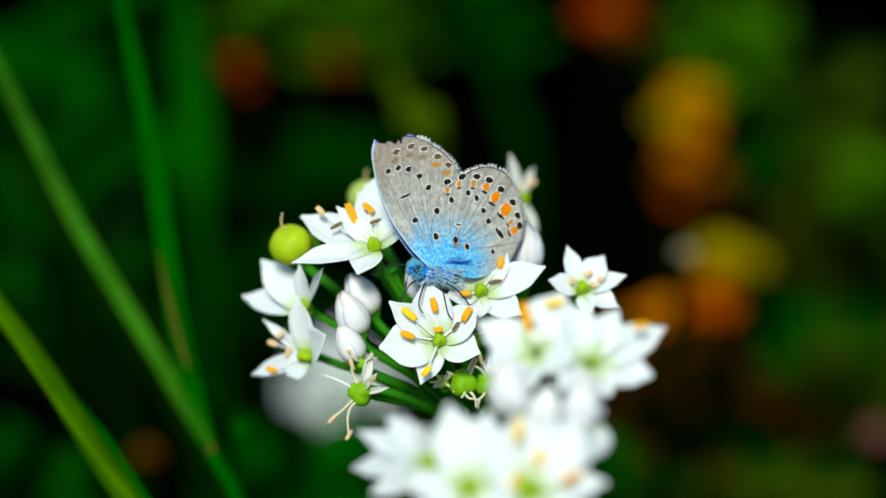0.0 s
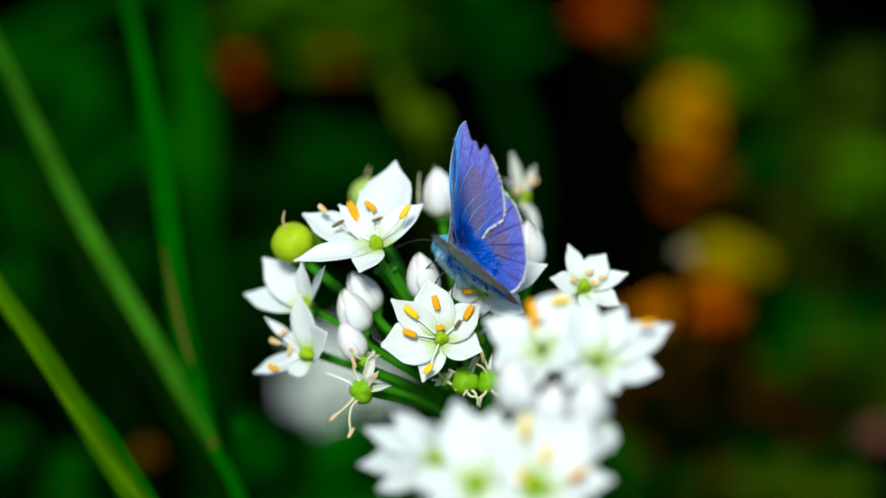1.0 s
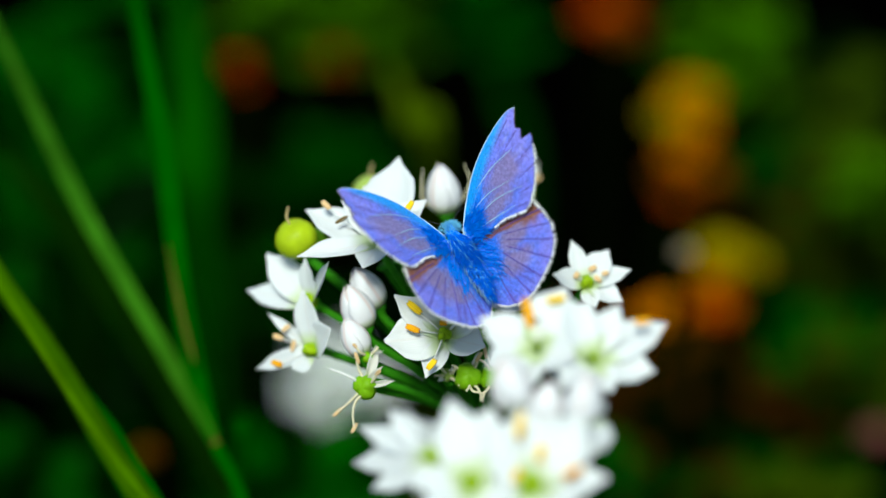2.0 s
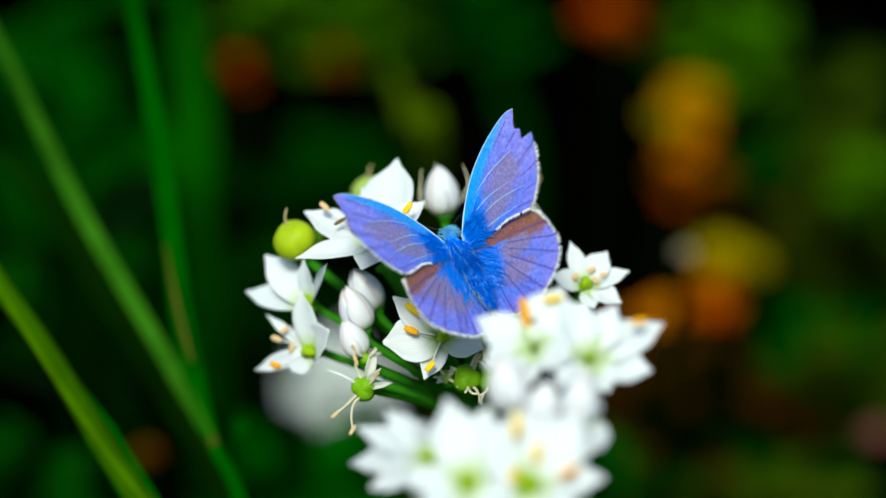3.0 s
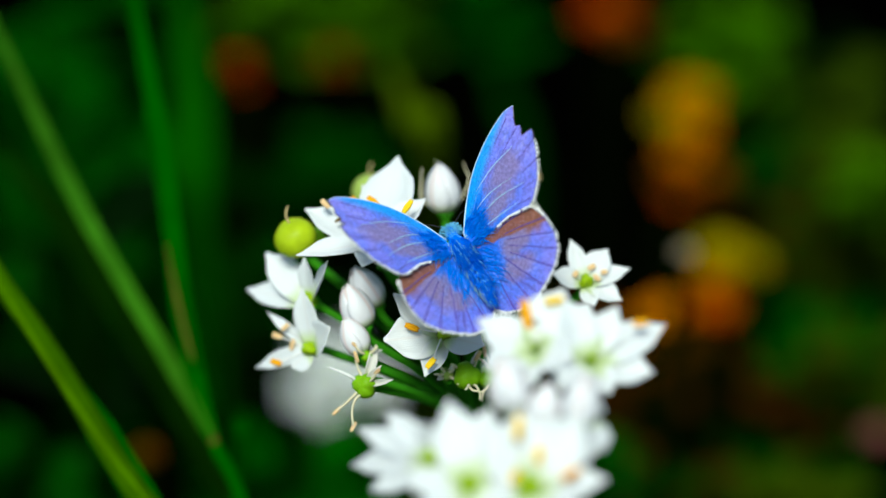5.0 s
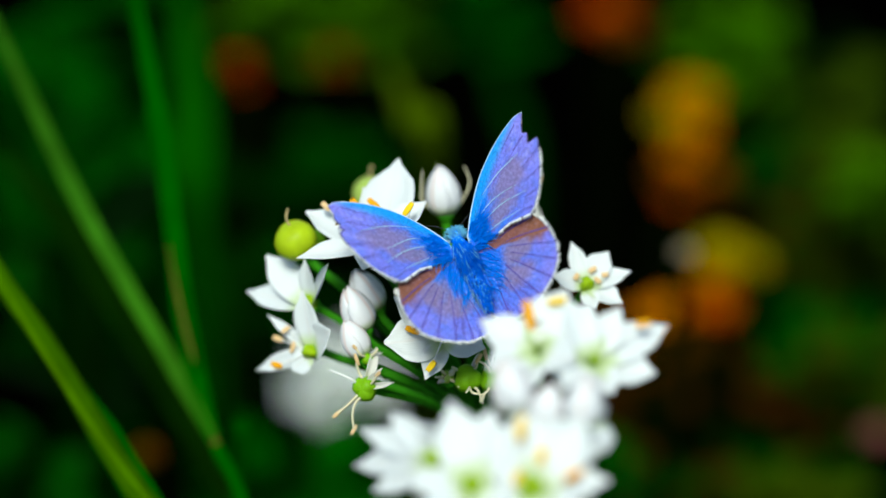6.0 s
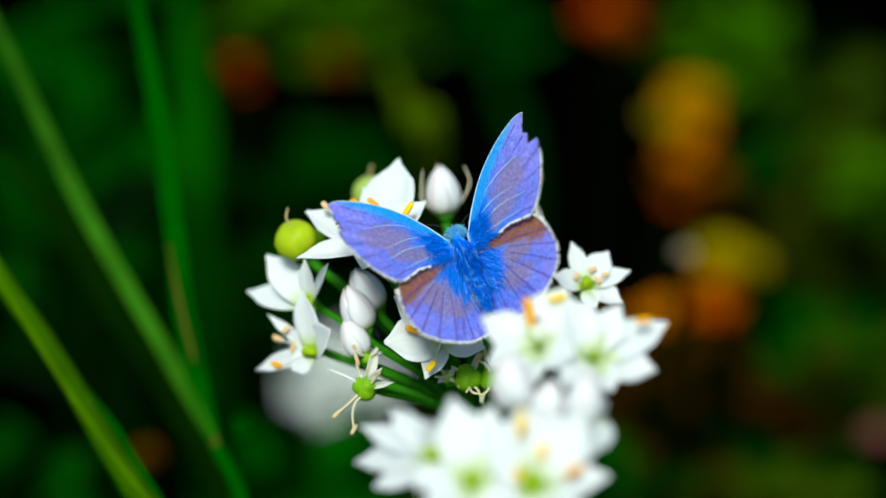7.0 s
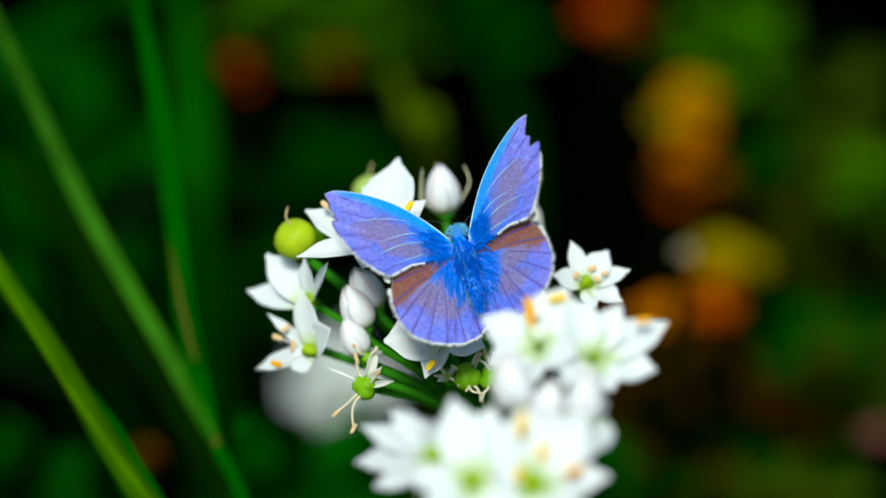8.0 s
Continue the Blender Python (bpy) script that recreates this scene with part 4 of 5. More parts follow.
def blade(bm, ctrl, width, n=16, fold=0.28, twist=0.0):
    """A long grass leaf, folded along its midrib, tapering to its tip; width: a function of 0..1, mm."""
    pts = curve_points([Vector(p) * MM for p in ctrl], n)
    rows = []
    for k, p in enumerate(pts):
        d = (pts[min(k + 1, n)] - pts[max(k - 1, 0)]).normalized()
        s = d.cross(Vector((0.1, -0.8, 0.6))).normalized()
        s = Matrix.Rotation(twist * k / n, 3, d) @ s
        up = s.cross(d)
        w = width(k / n) * MM * 0.5
        rows.append([p + s * w * u + up * w * fold * (abs(u) * 1.6 - 0.5) for u in (-1, -0.5, 0, 0.5, 1)])
    return sheet(bm, rows, 0.12 * MM)


def local(points, foot):
    return [tuple(a - b for a, b in zip(p, foot)) for p in points]


def grass_plant(name, foot, label, stem, leaves, dry=(), stem_material=BLADE, width=2.2):
    """A grass culm from the ground with its leaf blades and dry sheaths."""
    g = thing(name, label, "grass", [v * MM for v in foot], "grasses beside the flowers")
    bm = bmesh.new()
    tube(bm, [Vector(p) * MM for p in local(stem, foot)], lambda u: (width * 0.5 * (1.15 - 0.3 * u)) * MM, 26, 10, 0.8)
    part("culm", bm, stem_material, g)
    for ctrl, w, mat, twist in leaves:
        part("leaf_blade", blade(bmesh.new(), local(ctrl, foot), lambda u, w=w: w * min(1, 0.55 + u * 2.2) * (1 - max(0, u - 0.55) / 0.5) + 0.15, 20, 0.3, twist), mat, g)
    for at, r in dry:
        p = Vector(local([at], foot)[0]) * MM
        part("node", ball(bmesh.new(), p, (r * MM, r * MM, r * 1.8 * MM), 12, 8), STRAW, g, "swollen straw-brown node")
    return g


NODE = (-31, 22.6, 375)
FOOT_A = (-4.0, -22.0, 0.0)
grass_a = grass_plant("grass", FOOT_A, "tall green grass with long arching blades and a brown node",
    (FOOT_A, (-8, -20, 200), (-19, -5, 350), (-26.6, 16.2, 368.5), NODE),
    (((NODE, (-35.2, 28.1, 380.0), (-39.3, 33.4, 384.7), (-50.1, 47.5, 396.0), (-59.5, 61.9, 407.7), (-67.1, 74.5, 416.5), (-78.9, 93.6, 428.3)), 2.2, BLADE_MID, 0.3),
     ((NODE, (-33.2, 27.7, 379.4), (-35.8, 35, 387.3), (-37.2, 40.7, 396.5), (-40.5, 55.8, 407.4), (-44.2, 69.6, 416.3), (-47, 80.1, 423.7), (-52.8, 97.6, 434.7)), 2.7, BLADE, 0.5),
     (((-33.9, 28.4, 384.4), (-35.4, 31.3, 388.9), (-36.6, 34.1, 393.4), (-37.6, 36.9, 397.9)), 0.4, STRAW, 0.2)),
    ((NODE, 0.65),))
FOOT_B = (-16.0, -28.0, 0.0)
grass_b = grass_plant("grass", FOOT_B, "yellow-green grass culm leaning out of the clump",
    (FOOT_B, (-19, -24, 200), (-25.5, -8.9, 358.6), (-38.6, 3.3, 380.0), (-41.8, 6.0, 384.3), (-45.6, 10.0, 388.8), (-49.2, 13.2, 393.9), (-53.0, 16.9, 398.0), (-56.8, 20.3, 401.6), (-66, 30.6, 410.5)),
    ((((-36.9, 1.4, 380.7), (-42.1, 4.8, 386.2), (-49.2, 10.9, 394.1), (-56.6, 18.5, 402.4), (-65.9, 29.1, 411.9)), 0.7, SHEATH, 0.1),
     (((-32.8, 0.3, 371.4), (-38.6, 5.1, 379.0), (-43.0, 9.5, 384.3), (-48.2, 14.5, 390.4), (-52.0, 18.5, 394.8)), 4.0, BLADE, 0.1)),
    (), BLADE_LIGHT, 3.2)
FOOT_C = (-60.0, 60.0, 0.0)
grass_plant("grass", FOOT_C, "grass tuft with broad blades, shade painted into their green",
    (FOOT_C, (-58, 60, 150), (-30.3, 43.4, 347.9), (-32.4, 46.9, 353.5)),
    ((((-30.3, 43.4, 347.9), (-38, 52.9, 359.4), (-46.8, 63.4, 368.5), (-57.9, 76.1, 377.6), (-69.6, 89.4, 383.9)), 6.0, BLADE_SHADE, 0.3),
     (((-30.5, 44.9, 346.6), (-34.1, 56.3, 359.1), (-37.1, 67.6, 367.8), (-39.8, 83.4, 374.2)), 4.0, BLADE_DEEP_SHADE, 0.2)))


# ---- the bed behind ----
def leaf_material(name, c, vein=1.5):
    n = Nodes(name, 0.55)
    n.b.inputs["Specular IOR Level"].default_value = 0.0
    v = n.coords()
    y = n.math("ABSOLUTE", n.axis(v, 1))
    rib = n.span(y, 0.0, 0.03, 1.0, 0.0)
    blotch, fine = n.noise(6.0, 3), n.noise(40.0, 3)
    info = n.node("ShaderNodeObjectInfo").outputs["Random"]
    col = n.ramp(blotch, (0.3, tuple(q * 0.6 for q in c)), (0.7, tuple(q * 1.3 for q in c)))
    col = n.mix(n.math("MULTIPLY", rib, 0.4), col, tuple(min(0.6, q * vein + 0.03) for q in c))
    col = n.mix(n.math("MULTIPLY", info, 0.35), col, tuple(q * 0.45 for q in c))
    n.colour(col)
    n.bump(fine, 0.3, 0.01)
    n.see_through(col, 0.2)
    return n.m


LEAF = leaf_material("leaf_green", (0.003, 0.055, 0.0006))
# darkened copy of the leaf green, with the bed's shade in its colour
LEAF_SHADED = leaf_material("leaf_shaded", (0.0008, 0.009, 0.0003))
LEAF_LIGHT = leaf_material("leaf_light", (0.045, 0.15, 0.0006))
LEAF_OLIVE = leaf_material("leaf_olive", (0.036, 0.066, 0.001))
LEAF_BROWN = leaf_material("leaf_brown", (0.052, 0.018, 0.001))
# stem green lowered almost to black so that it carries the low shade
STEM_FAR = plain("stem_shade_green", (0.0015, 0.004, 0.0003), 0.5, 0.3, 120, gloss=0.0)
STRAP = plain("strap_leaf_green", (0.004, 0.06, 0.0004), 0.6, 0.35, 60, 0.1, gloss=0.0)
# the strap green again, darkened twice to paint shade onto the rear leaves
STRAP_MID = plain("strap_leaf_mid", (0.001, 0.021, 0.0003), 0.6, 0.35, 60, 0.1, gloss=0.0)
STRAP_SHADED = plain("strap_leaf_shaded", (0.0012, 0.02, 0.0004), 0.6, 0.35, 60, 0.1, gloss=0.0)
STRAP_OLIVE = plain("strap_leaf_olive", (0.055, 0.095, 0.001), 0.6, 0.35, 60, 0.1, gloss=0.0)
BLOOM = {
    "orange": plain("bloom_orange", (0.52, 0.165, 0.001), 0.6, 0.4, 90, 0.15, gloss=0.0),
    "yellow": plain("bloom_yellow", (0.3, 0.23, 0.002), 0.6, 0.35, 90, 0.15, gloss=0.0),
    "red": plain("bloom_red", (0.38, 0.05, 0.001), 0.6, 0.4, 90, 0.15, gloss=0.0),
    "pink": plain("bloom_pink", (0.17, 0.055, 0.05), 0.6, 0.3, 90, 0.15, gloss=0.0),
    "rust": plain("bloom_rust", (0.11, 0.04, 0.001), 0.6, 0.3, 90, 0.1, gloss=0.0),
    "white": plain("bloom_white", (0.33, 0.28, 0.2), 0.6, 0.2, 90, 0.15, gloss=0.0),
}


def leaf_shape(width, droop, seed):
    """An ovate leaf of length 1 along x with a folded midrib and a wavy edge."""
    r = random.Random(seed)
    rows = []
    for i in range(9):
        s = i / 8
        w = width * (math.sin(math.pi * min(1, s * 0.95 + 0.06)) ** 0.8) * (1 + 0.08 * math.sin(s * 17 + seed)) + 0.012
        rows.append([Vector((s, u * w, 0.12 * abs(u) * width / 0.3 - droop * s * s + 0.015 * math.sin(9 * s + 4 * u))) for u in (-1, -0.5, 0, 0.5, 1)])
    return sheet(bmesh.new(), rows, 0.008)


LEAF_BRIGHT = leaf_material("leaf_yellow_green", (0.055, 0.16, 0.0008))
LEAF_LIME = leaf_material("leaf_lime", (0.075, 0.25, 0.0008))
LEAF_VIVID = leaf_material("leaf_vivid_green", (0.0035, 0.082, 0.0005))
LEAVES = {m: [shared(leaf_shape(w, d, k), "leaf", m) for k, (w, d) in enumerate(((0.26, 0.3), (0.34, 0.15), (0.2, 0.45)))] for m in (LEAF, LEAF_BRIGHT, LEAF_LIME, LEAF_VIVID, LEAF_SHADED, LEAF_LIGHT, LEAF_OLIVE, LEAF_BROWN)}


def leafy_plant(top, material, size, spread, count, label, seed, low=0.6):
    """A low leafy plant: a stem from the ground, leaves all the way up it."""
    r = random.Random(seed)
    x, y, z = top
    p = thing("leafy_plant", label, "plant", (x * MM, y * MM, 0), "leafy plants in the bed")
    bm = bmesh.new()
    sway_x, sway_y = r.uniform(-8, 8), r.uniform(-8, 8)
    t = Vector((0, 0, z)) * MM
    tube(bm, [(0, 0, -0.01), (sway_x * MM, sway_y * MM, t.z * 0.5), t], lambda u: (2.2 - 1.2 * u) * MM, 10, 7)
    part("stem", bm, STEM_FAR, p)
    for k in range(count):
        h = low + (1 - low) * (k + r.random()) / count
        a = k * 2.4 + r.uniform(-0.4, 0.4)
        up = 0.2 + 0.9 * max(0, h - 0.6)
        d = Vector((math.cos(a), math.sin(a), up + r.uniform(-0.2, 0.2)))
        ln = size * r.uniform(0.75, 1.2) * (1.15 - 0.4 * h)
        root = Vector((sway_x * math.sin(h * 3.1), sway_y * math.sin(h * 3.1), z * h)) + Vector((math.cos(a), math.sin(a), 0)) * spread * r.uniform(0.0, 0.5)
        lf = part("leaf", r.choice(LEAVES[material]), None, p)
        lf.matrix_basis = Matrix.Translation(root * MM) @ frame_of(d, (0, 0, 1)) @ Matrix.Rotation(r.uniform(-0.5, 0.5), 4, "X") @ Matrix.Scale(ln * MM, 4)
    return p


def petal_ring_shape():
    rows = []
    for i in range(6):
        s = i / 5
        w = 0.2 * (0.35 + 0.65 * math.sin(math.pi * min(1, s * 0.75 + 0.2))) * (1 if i < 5 else 0.7)
        rows.append([Vector((s, u * w, 0.1 * u * u - 0.15 * s * s + 0.03 * math.sin(5 * u + 4 * s))) for u in (-1, -0.4, 0.4, 1)])
    return sheet(bmesh.new(), rows, 0.02)


RAYS = {k: shared(petal_ring_shape(), "ray_petal", m) for k, m in BLOOM.items()}


def bloom(top, tone, radius, label, seed, core="yellow"):
    """A double daisy-like bloom: rings of ray petals round a core, green cup below, stem and a few leaves."""
    r = random.Random(seed)
    x, y, z = top
    p = thing("garden_bloom", label, "flower", (x * MM, y * MM, 0), "coloured blooms in the bed")
    bm = bmesh.new()
    lean = Vector((r.uniform(-6, 6), r.uniform(-6, 6), 0)) * MM
    tube(bm, [(0, 0, -0.01), Vector((0, 0, z * 0.55 * MM)) + lean, (0, 0, (z - radius * 0.45) * MM)], lambda u: (1.9 - 0.6 * u) * MM, 10, 7)
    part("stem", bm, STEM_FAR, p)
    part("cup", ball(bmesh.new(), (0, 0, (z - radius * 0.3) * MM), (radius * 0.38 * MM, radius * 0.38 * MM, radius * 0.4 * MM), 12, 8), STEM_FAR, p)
    part("core", ball(bmesh.new(), (0, 0, z * MM), (radius * 0.36 * MM, radius * 0.36 * MM, radius * 0.26 * MM), 16, 8, lambda th, ph: 1 + 0.06 * math.sin(9 * ph) * math.sin(7 * th)), BLOOM[core], p)
    for ring, (n, up, ln) in enumerate(((15, 0.05, 1.0), (13, 0.45, 0.86), (9, 1.0, 0.62))):
        for k in range(n):
            a = 2 * math.pi * (k + 0.5 * (ring % 2)) / n + r.uniform(-0.1, 0.1)
            d = Vector((math.cos(a), math.sin(a), up + r.uniform(-0.12, 0.12)))
            q = part("ray_petal", RAYS[tone], None, p)
            q.matrix_basis = Matrix.Translation(Vector((math.cos(a) * 0.12 * radius, math.sin(a) * 0.12 * radius, z - radius * 0.1)) * MM) @ frame_of(d, (0, 0, 1)) @ Matrix.Scale(radius * ln * r.uniform(0.88, 1.08) * MM, 4)
    for k in range(3):
        a = k * 2.4 + r.random()
        lf = part("leaf", r.choice(LEAVES[LEAF_SHADED]), None, p)
        lf.matrix_basis = Matrix.Translation(Vector((0, 0, z * (0.2 + 0.12 * k))) * MM) @ frame_of((math.cos(a), math.sin(a), 0.5), (0, 0, 1)) @ Matrix.Scale(r.uniform(28, 42) * MM, 4)
    return p


def soil():
    n = Nodes("shade_painted_soil", 0.95)
    n.b.inputs["Specular IOR Level"].default_value = 0.0
    v = n.coords()
    crumbs, lumps, patch = n.noise(420, 6, v), n.noise(45, 4, v), n.noise(5, 3, v)
    # soil taken nearly to black: the deep shade between plants is painted in
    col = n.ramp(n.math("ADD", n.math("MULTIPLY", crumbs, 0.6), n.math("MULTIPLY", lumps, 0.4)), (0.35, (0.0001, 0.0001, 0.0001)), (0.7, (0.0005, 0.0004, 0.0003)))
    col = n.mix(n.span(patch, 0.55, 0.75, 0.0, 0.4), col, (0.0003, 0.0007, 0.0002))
    n.colour(col)
    n.bump(n.math("ADD", crumbs, n.math("MULTIPLY", lumps, 3.0)), 0.8, 0.006)
    return n.m


def ground():
    """One sheet of soil to the horizon, uneven near by."""
    bm = bmesh.new()
    edges = [-600, -120, -30, -8, -3] + [-2 + 0.08 * k for k in range(51)] + [3, 8, 30, 120, 600]
    grid = []
    for y in edges:
        grid.append([bm.verts.new((x, y + 0.5, 0.018 * (noise.noise((x * 5, y * 5, 0.3)) + 0.5 * noise.noise((x * 14, y * 14, 2.0))) if abs(x) < 2.5 and abs(y) < 2.5 else 0.0)) for x in edges])
    for a, b in zip(grid, grid[1:]):
        for j in range(len(edges) - 1):
            bm.faces.new((a[j], a[j + 1], b[j + 1], b[j]))
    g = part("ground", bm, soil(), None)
    return tagged(g, "moist garden soil, darkened to hold the shade under the plants", "ground", kind="structure")


ground()

bloom((-46.3, 252.1, 312.1), "red", 2.66, "red-orange bloom deep in the bed", 1, "red")
bloom((-44.8, 252.8, 306.6), "red", 2.1, "red-orange bloom under another", 11, "red")
bloom((-28.4, 333.3, 270.3), "rust", 4.77, "small dull red bloom deep in the bed", 2, "red")
bloom((44.4, 365.3, 268.6), "red", 7.12, "rusty red bloom in the bed", 3, "red")
bloom((50.0, 356.8, 268.2), "rust", 5.55, "dull rust-red bloom in the bed", 12, "rust")
bloom((54.6, 276.4, 284.9), "yellow", 5.21, "yellow bloom in the bed", 13, "yellow")
bloom((59.9, 285.4, 286.1), "orange", 6, "orange bloom in the bed", 4, "yellow")
bloom((60.0, 275.0, 282.6), "orange", 4.81, "orange bloom going over", 14, "orange")
bloom((57.0, 271.6, 277.2), "orange", 4.41, "orange-brown bloom in the bed", 21, "rust")
bloom((64.4, 271.8, 270.9), "rust", 5.21, "dull red bloom going over", 22, "red")
bloom((55.5, 275.3, 269.9), "rust", 4.8, "rust-brown withering bloom in the bed", 15, "red")
bloom((55.6, 266.0, 268.3), "red", 2.8, "small dark red bloom in the bed", 5, "rust")
bloom((59.4, 206.1, 291.3), "yellow", 5.68, "yellow bloom in the bed", 6, "yellow")
bloom((65.9, 210.6, 285.3), "yellow", 4.45, "small yellow bloom in the bed", 17, "yellow")
bloom((57.8, 202.8, 286.0), "orange", 4.05, "small orange bloom in the bed", 18, "yellow")
bloom((41.7, 116.8, 346.5), "white", 1.67, "small dusty white bloom in the bed", 31, "pink")
bloom((48.3, 204.9, 276.2), "orange", 4.86, "orange bloom low in the bed", 7, "orange")
bloom((58.6, 199.7, 281.1), "red", 4.87, "red-orange bloom low in the bed", 19, "orange")
bloom((59.0, 204.6, 269.0), "rust", 4.05, "rust-brown bloom low in the bed", 27, "rust")
bloom((44.5, 213.0, 269.3), "orange", 3.23, "small orange bloom low in the bed", 28, "red")
bloom((51.0, 223.9, 253.7), "rust", 4.83, "rust-brown bloom low in the bed", 20, "red")
bloom((48.3, 232.0, 240.2), "rust", 5.62, "rusty bloom low in the bed", 8, "red")
bloom((-53.2, 112.2, 307.0), "rust", 2.6, "small rust-brown bloom low in the bed", 9, "rust")
bloom((88.1, 162.5, 274.3), "pink", 3.51, "dusky pink bloom at the bed's edge", 10, "pink")

leafy_plant((74.0, 332.0, 281.3), LEAF_LIME, 19.9, 8.4, 22, "low bright green leafy plant in the bed", 21, 0.93)
leafy_plant((-43.8, 368.8, 274.2), LEAF_LIGHT, 21.3, 15.2, 16, "low green leafy plant in the bed", 22, 0.92)
leafy_plant((-22.6, 380.2, 266.0), LEAF_LIGHT, 21.3, 15.2, 14, "low green leafy plant in the bed", 23, 0.92)
leafy_plant((97.5, 342.5, 258.6), LEAF_OLIVE, 22.9, 16.8, 14, "low olive-green leafy plant in the bed", 24, 0.9)
leafy_plant((95.9, 220.8, 301.7), LEAF_BRIGHT, 14, 7, 18, "low yellow-green leafy plant in the bed", 25, 0.94)
leafy_plant((94.5, 260.3, 285.5), LEAF_OLIVE, 18.5, 10.8, 10, "low olive-green leafy plant in the bed", 47, 0.93)
leafy_plant((96.9, 303.9, 223.3), LEAF_VIVID, 26, 18.3, 16, "low green leafy plant in the bed", 26, 0.8)
leafy_plant((108.1, 345.3, 263.1), LEAF_SHADED, 25.9, 16.8, 14, "low leafy plant in the bed, shade painted into its green", 46, 0.85)
leafy_plant((87.5, 326.9, 246.7), LEAF, 19.8, 12.2, 10, "low green leafy plant in the bed", 44, 0.93)
leafy_plant((92.1, 274.7, 255.8), LEAF_BROWN, 20, 12.3, 12, "brown withering leafy plant", 48, 0.94)
leafy_plant((99.5, 260.6, 259.7), LEAF_OLIVE, 20, 13.9, 14, "low olive-green leafy plant in the bed", 49, 0.93)
leafy_plant((-63.7, 129.5, 340.4), LEAF_SHADED, 27.1, 16, 12, "low leafy plant in the bed, shade painted into its green", 28, 0.6)
leafy_plant((-95.6, 275.0, 309.0), LEAF_VIVID, 34, 26.3, 14, "low green leafy plant in the bed", 41, 0.85)
leafy_plant((-82.6, 314.1, 292.3), LEAF, 30.7, 23, 12, "low green leafy plant in the bed", 42, 0.75)
leafy_plant((-81.9, 186.6, 326.2), LEAF, 28.3, 20.4, 12, "low green leafy plant in the bed", 29, 0.85)
leafy_plant((-73.8, 110.3, 309.7), LEAF, 20.8, 11.2, 8, "low green leafy plant in the bed", 30, 0.92)
leafy_plant((-48.7, 278.8, 235.9), LEAF, 26.1, 18.4, 12, "low green leafy plant in the bed", 53, 0.88)
leafy_plant((-26.2, 313.1, 251.2), LEAF, 22.9, 9.2, 10, "low green leafy plant in the bed", 55, 0.93)
leafy_plant((-23.7, 286.0, 221.0), LEAF_SHADED, 23, 15.3, 12, "low leafy plant in the bed, shade painted into its green", 54, 0.85)
leafy_plant((-28.7, 152.8, 272.0), LEAF_VIVID, 23.6, 14.1, 18, "low green leafy plant in the bed", 31, 0.85)
leafy_plant((38.6, 152.5, 271.5), LEAF, 18.9, 7.9, 16, "low green leafy plant in the bed", 32, 0.9)
leafy_plant((69.7, 150.4, 268.1), LEAF_OLIVE, 18.9, 11, 14, "low olive leafy plant at the bed's edge", 45, 0.93)
leafy_plant((48.5, 174.3, 253.5), LEAF_BROWN, 18.7, 10.9, 10, "brown withering leafy plant", 50, 0.9)
leafy_plant((11.7, 369.2, 274.9), LEAF_VIVID, 16.7, 9.1, 16, "low green leafy plant in the bed", 33, 0.92)
leafy_plant((86.9, 214.0, 264.2), LEAF_VIVID, 21.7, 12.4, 16, "low green leafy plant in the bed", 43, 0.8)
leafy_plant((93.3, 200.1, 268.4), LEAF_OLIVE, 17.1, 9.3, 10, "low olive-green leafy plant in the bed", 51, 0.92)
leafy_plant((51.5, 282.9, 216.1), LEAF_BROWN, 23, 16.8, 16, "brown withering leafy plant", 35, 0.85)
leafy_plant((78.7, 210.0, 257.8), LEAF_BROWN, 15.5, 7.8, 12, "brown withering leafy plant", 52, 0.93)


def strap_plant(foot, label, leaves, seed):
    """A tuft of strap leaves that rise from one foot."""
    p = thing("strap_leaved_plant", label, "plant", [v * MM for v in foot], "strap-leaved tufts")
    for ctrl, w, mat in leaves:
        part("strap_leaf", blade(bmesh.new(), local((foot, *ctrl), foot), lambda u, w=w: w * (1 - 0.75 * max(0, u - 0.7) / 0.3), 22, 0.25, 0.3), mat, p)
    return p


strap_plant((-52, 200, 0), "green strap-leaved tuft behind the grass", ((((-50, 190, 180), (-47.9, 158.1, 323.9), (-47.9, 170.7, 344), (-50.6, 190.1, 365.7)), 9, STRAP), (((-58, 200, 90), (-72, 215, 150), (-90, 225, 175)), 8, STRAP_SHADED)), 1)
strap_plant((-90, 300, 0), "arching strap leaf in a shade-darkened green", ((((-88, 300, 150), (-63.3, 282.3, 258.5), (-43.8, 283.4, 260.3), (-24.3, 288.6, 268.6), (-17.3, 293, 271.7)), 9, STRAP_MID), (((-96, 306, 90), (-118, 310, 140), (-140, 310, 150)), 11, STRAP_SHADED)), 2)
strap_plant((0, 260, 0), "olive strap leaf standing among the stems", ((((-2, 258, 180), (-2.2, 165.5, 335.8), (-6.0, 170.1, 343.1), (-10.6, 175.4, 351.5)), 5.5, STRAP_OLIVE), (((4, 262, 80), (16, 270, 140), (34, 280, 165)), 7, STRAP_SHADED)), 3)
strap_plant((20, 300, 0), "strap leaf with shade painted into its dark green", ((((18, 296, 150), (21, 301, 250.7), (15.3, 314, 271.5), (9.5, 329.3, 295.9)), 6, STRAP_SHADED), (((28, 304, 80), (44, 310, 120), (62, 316, 130)), 7, STRAP_SHADED)), 4)
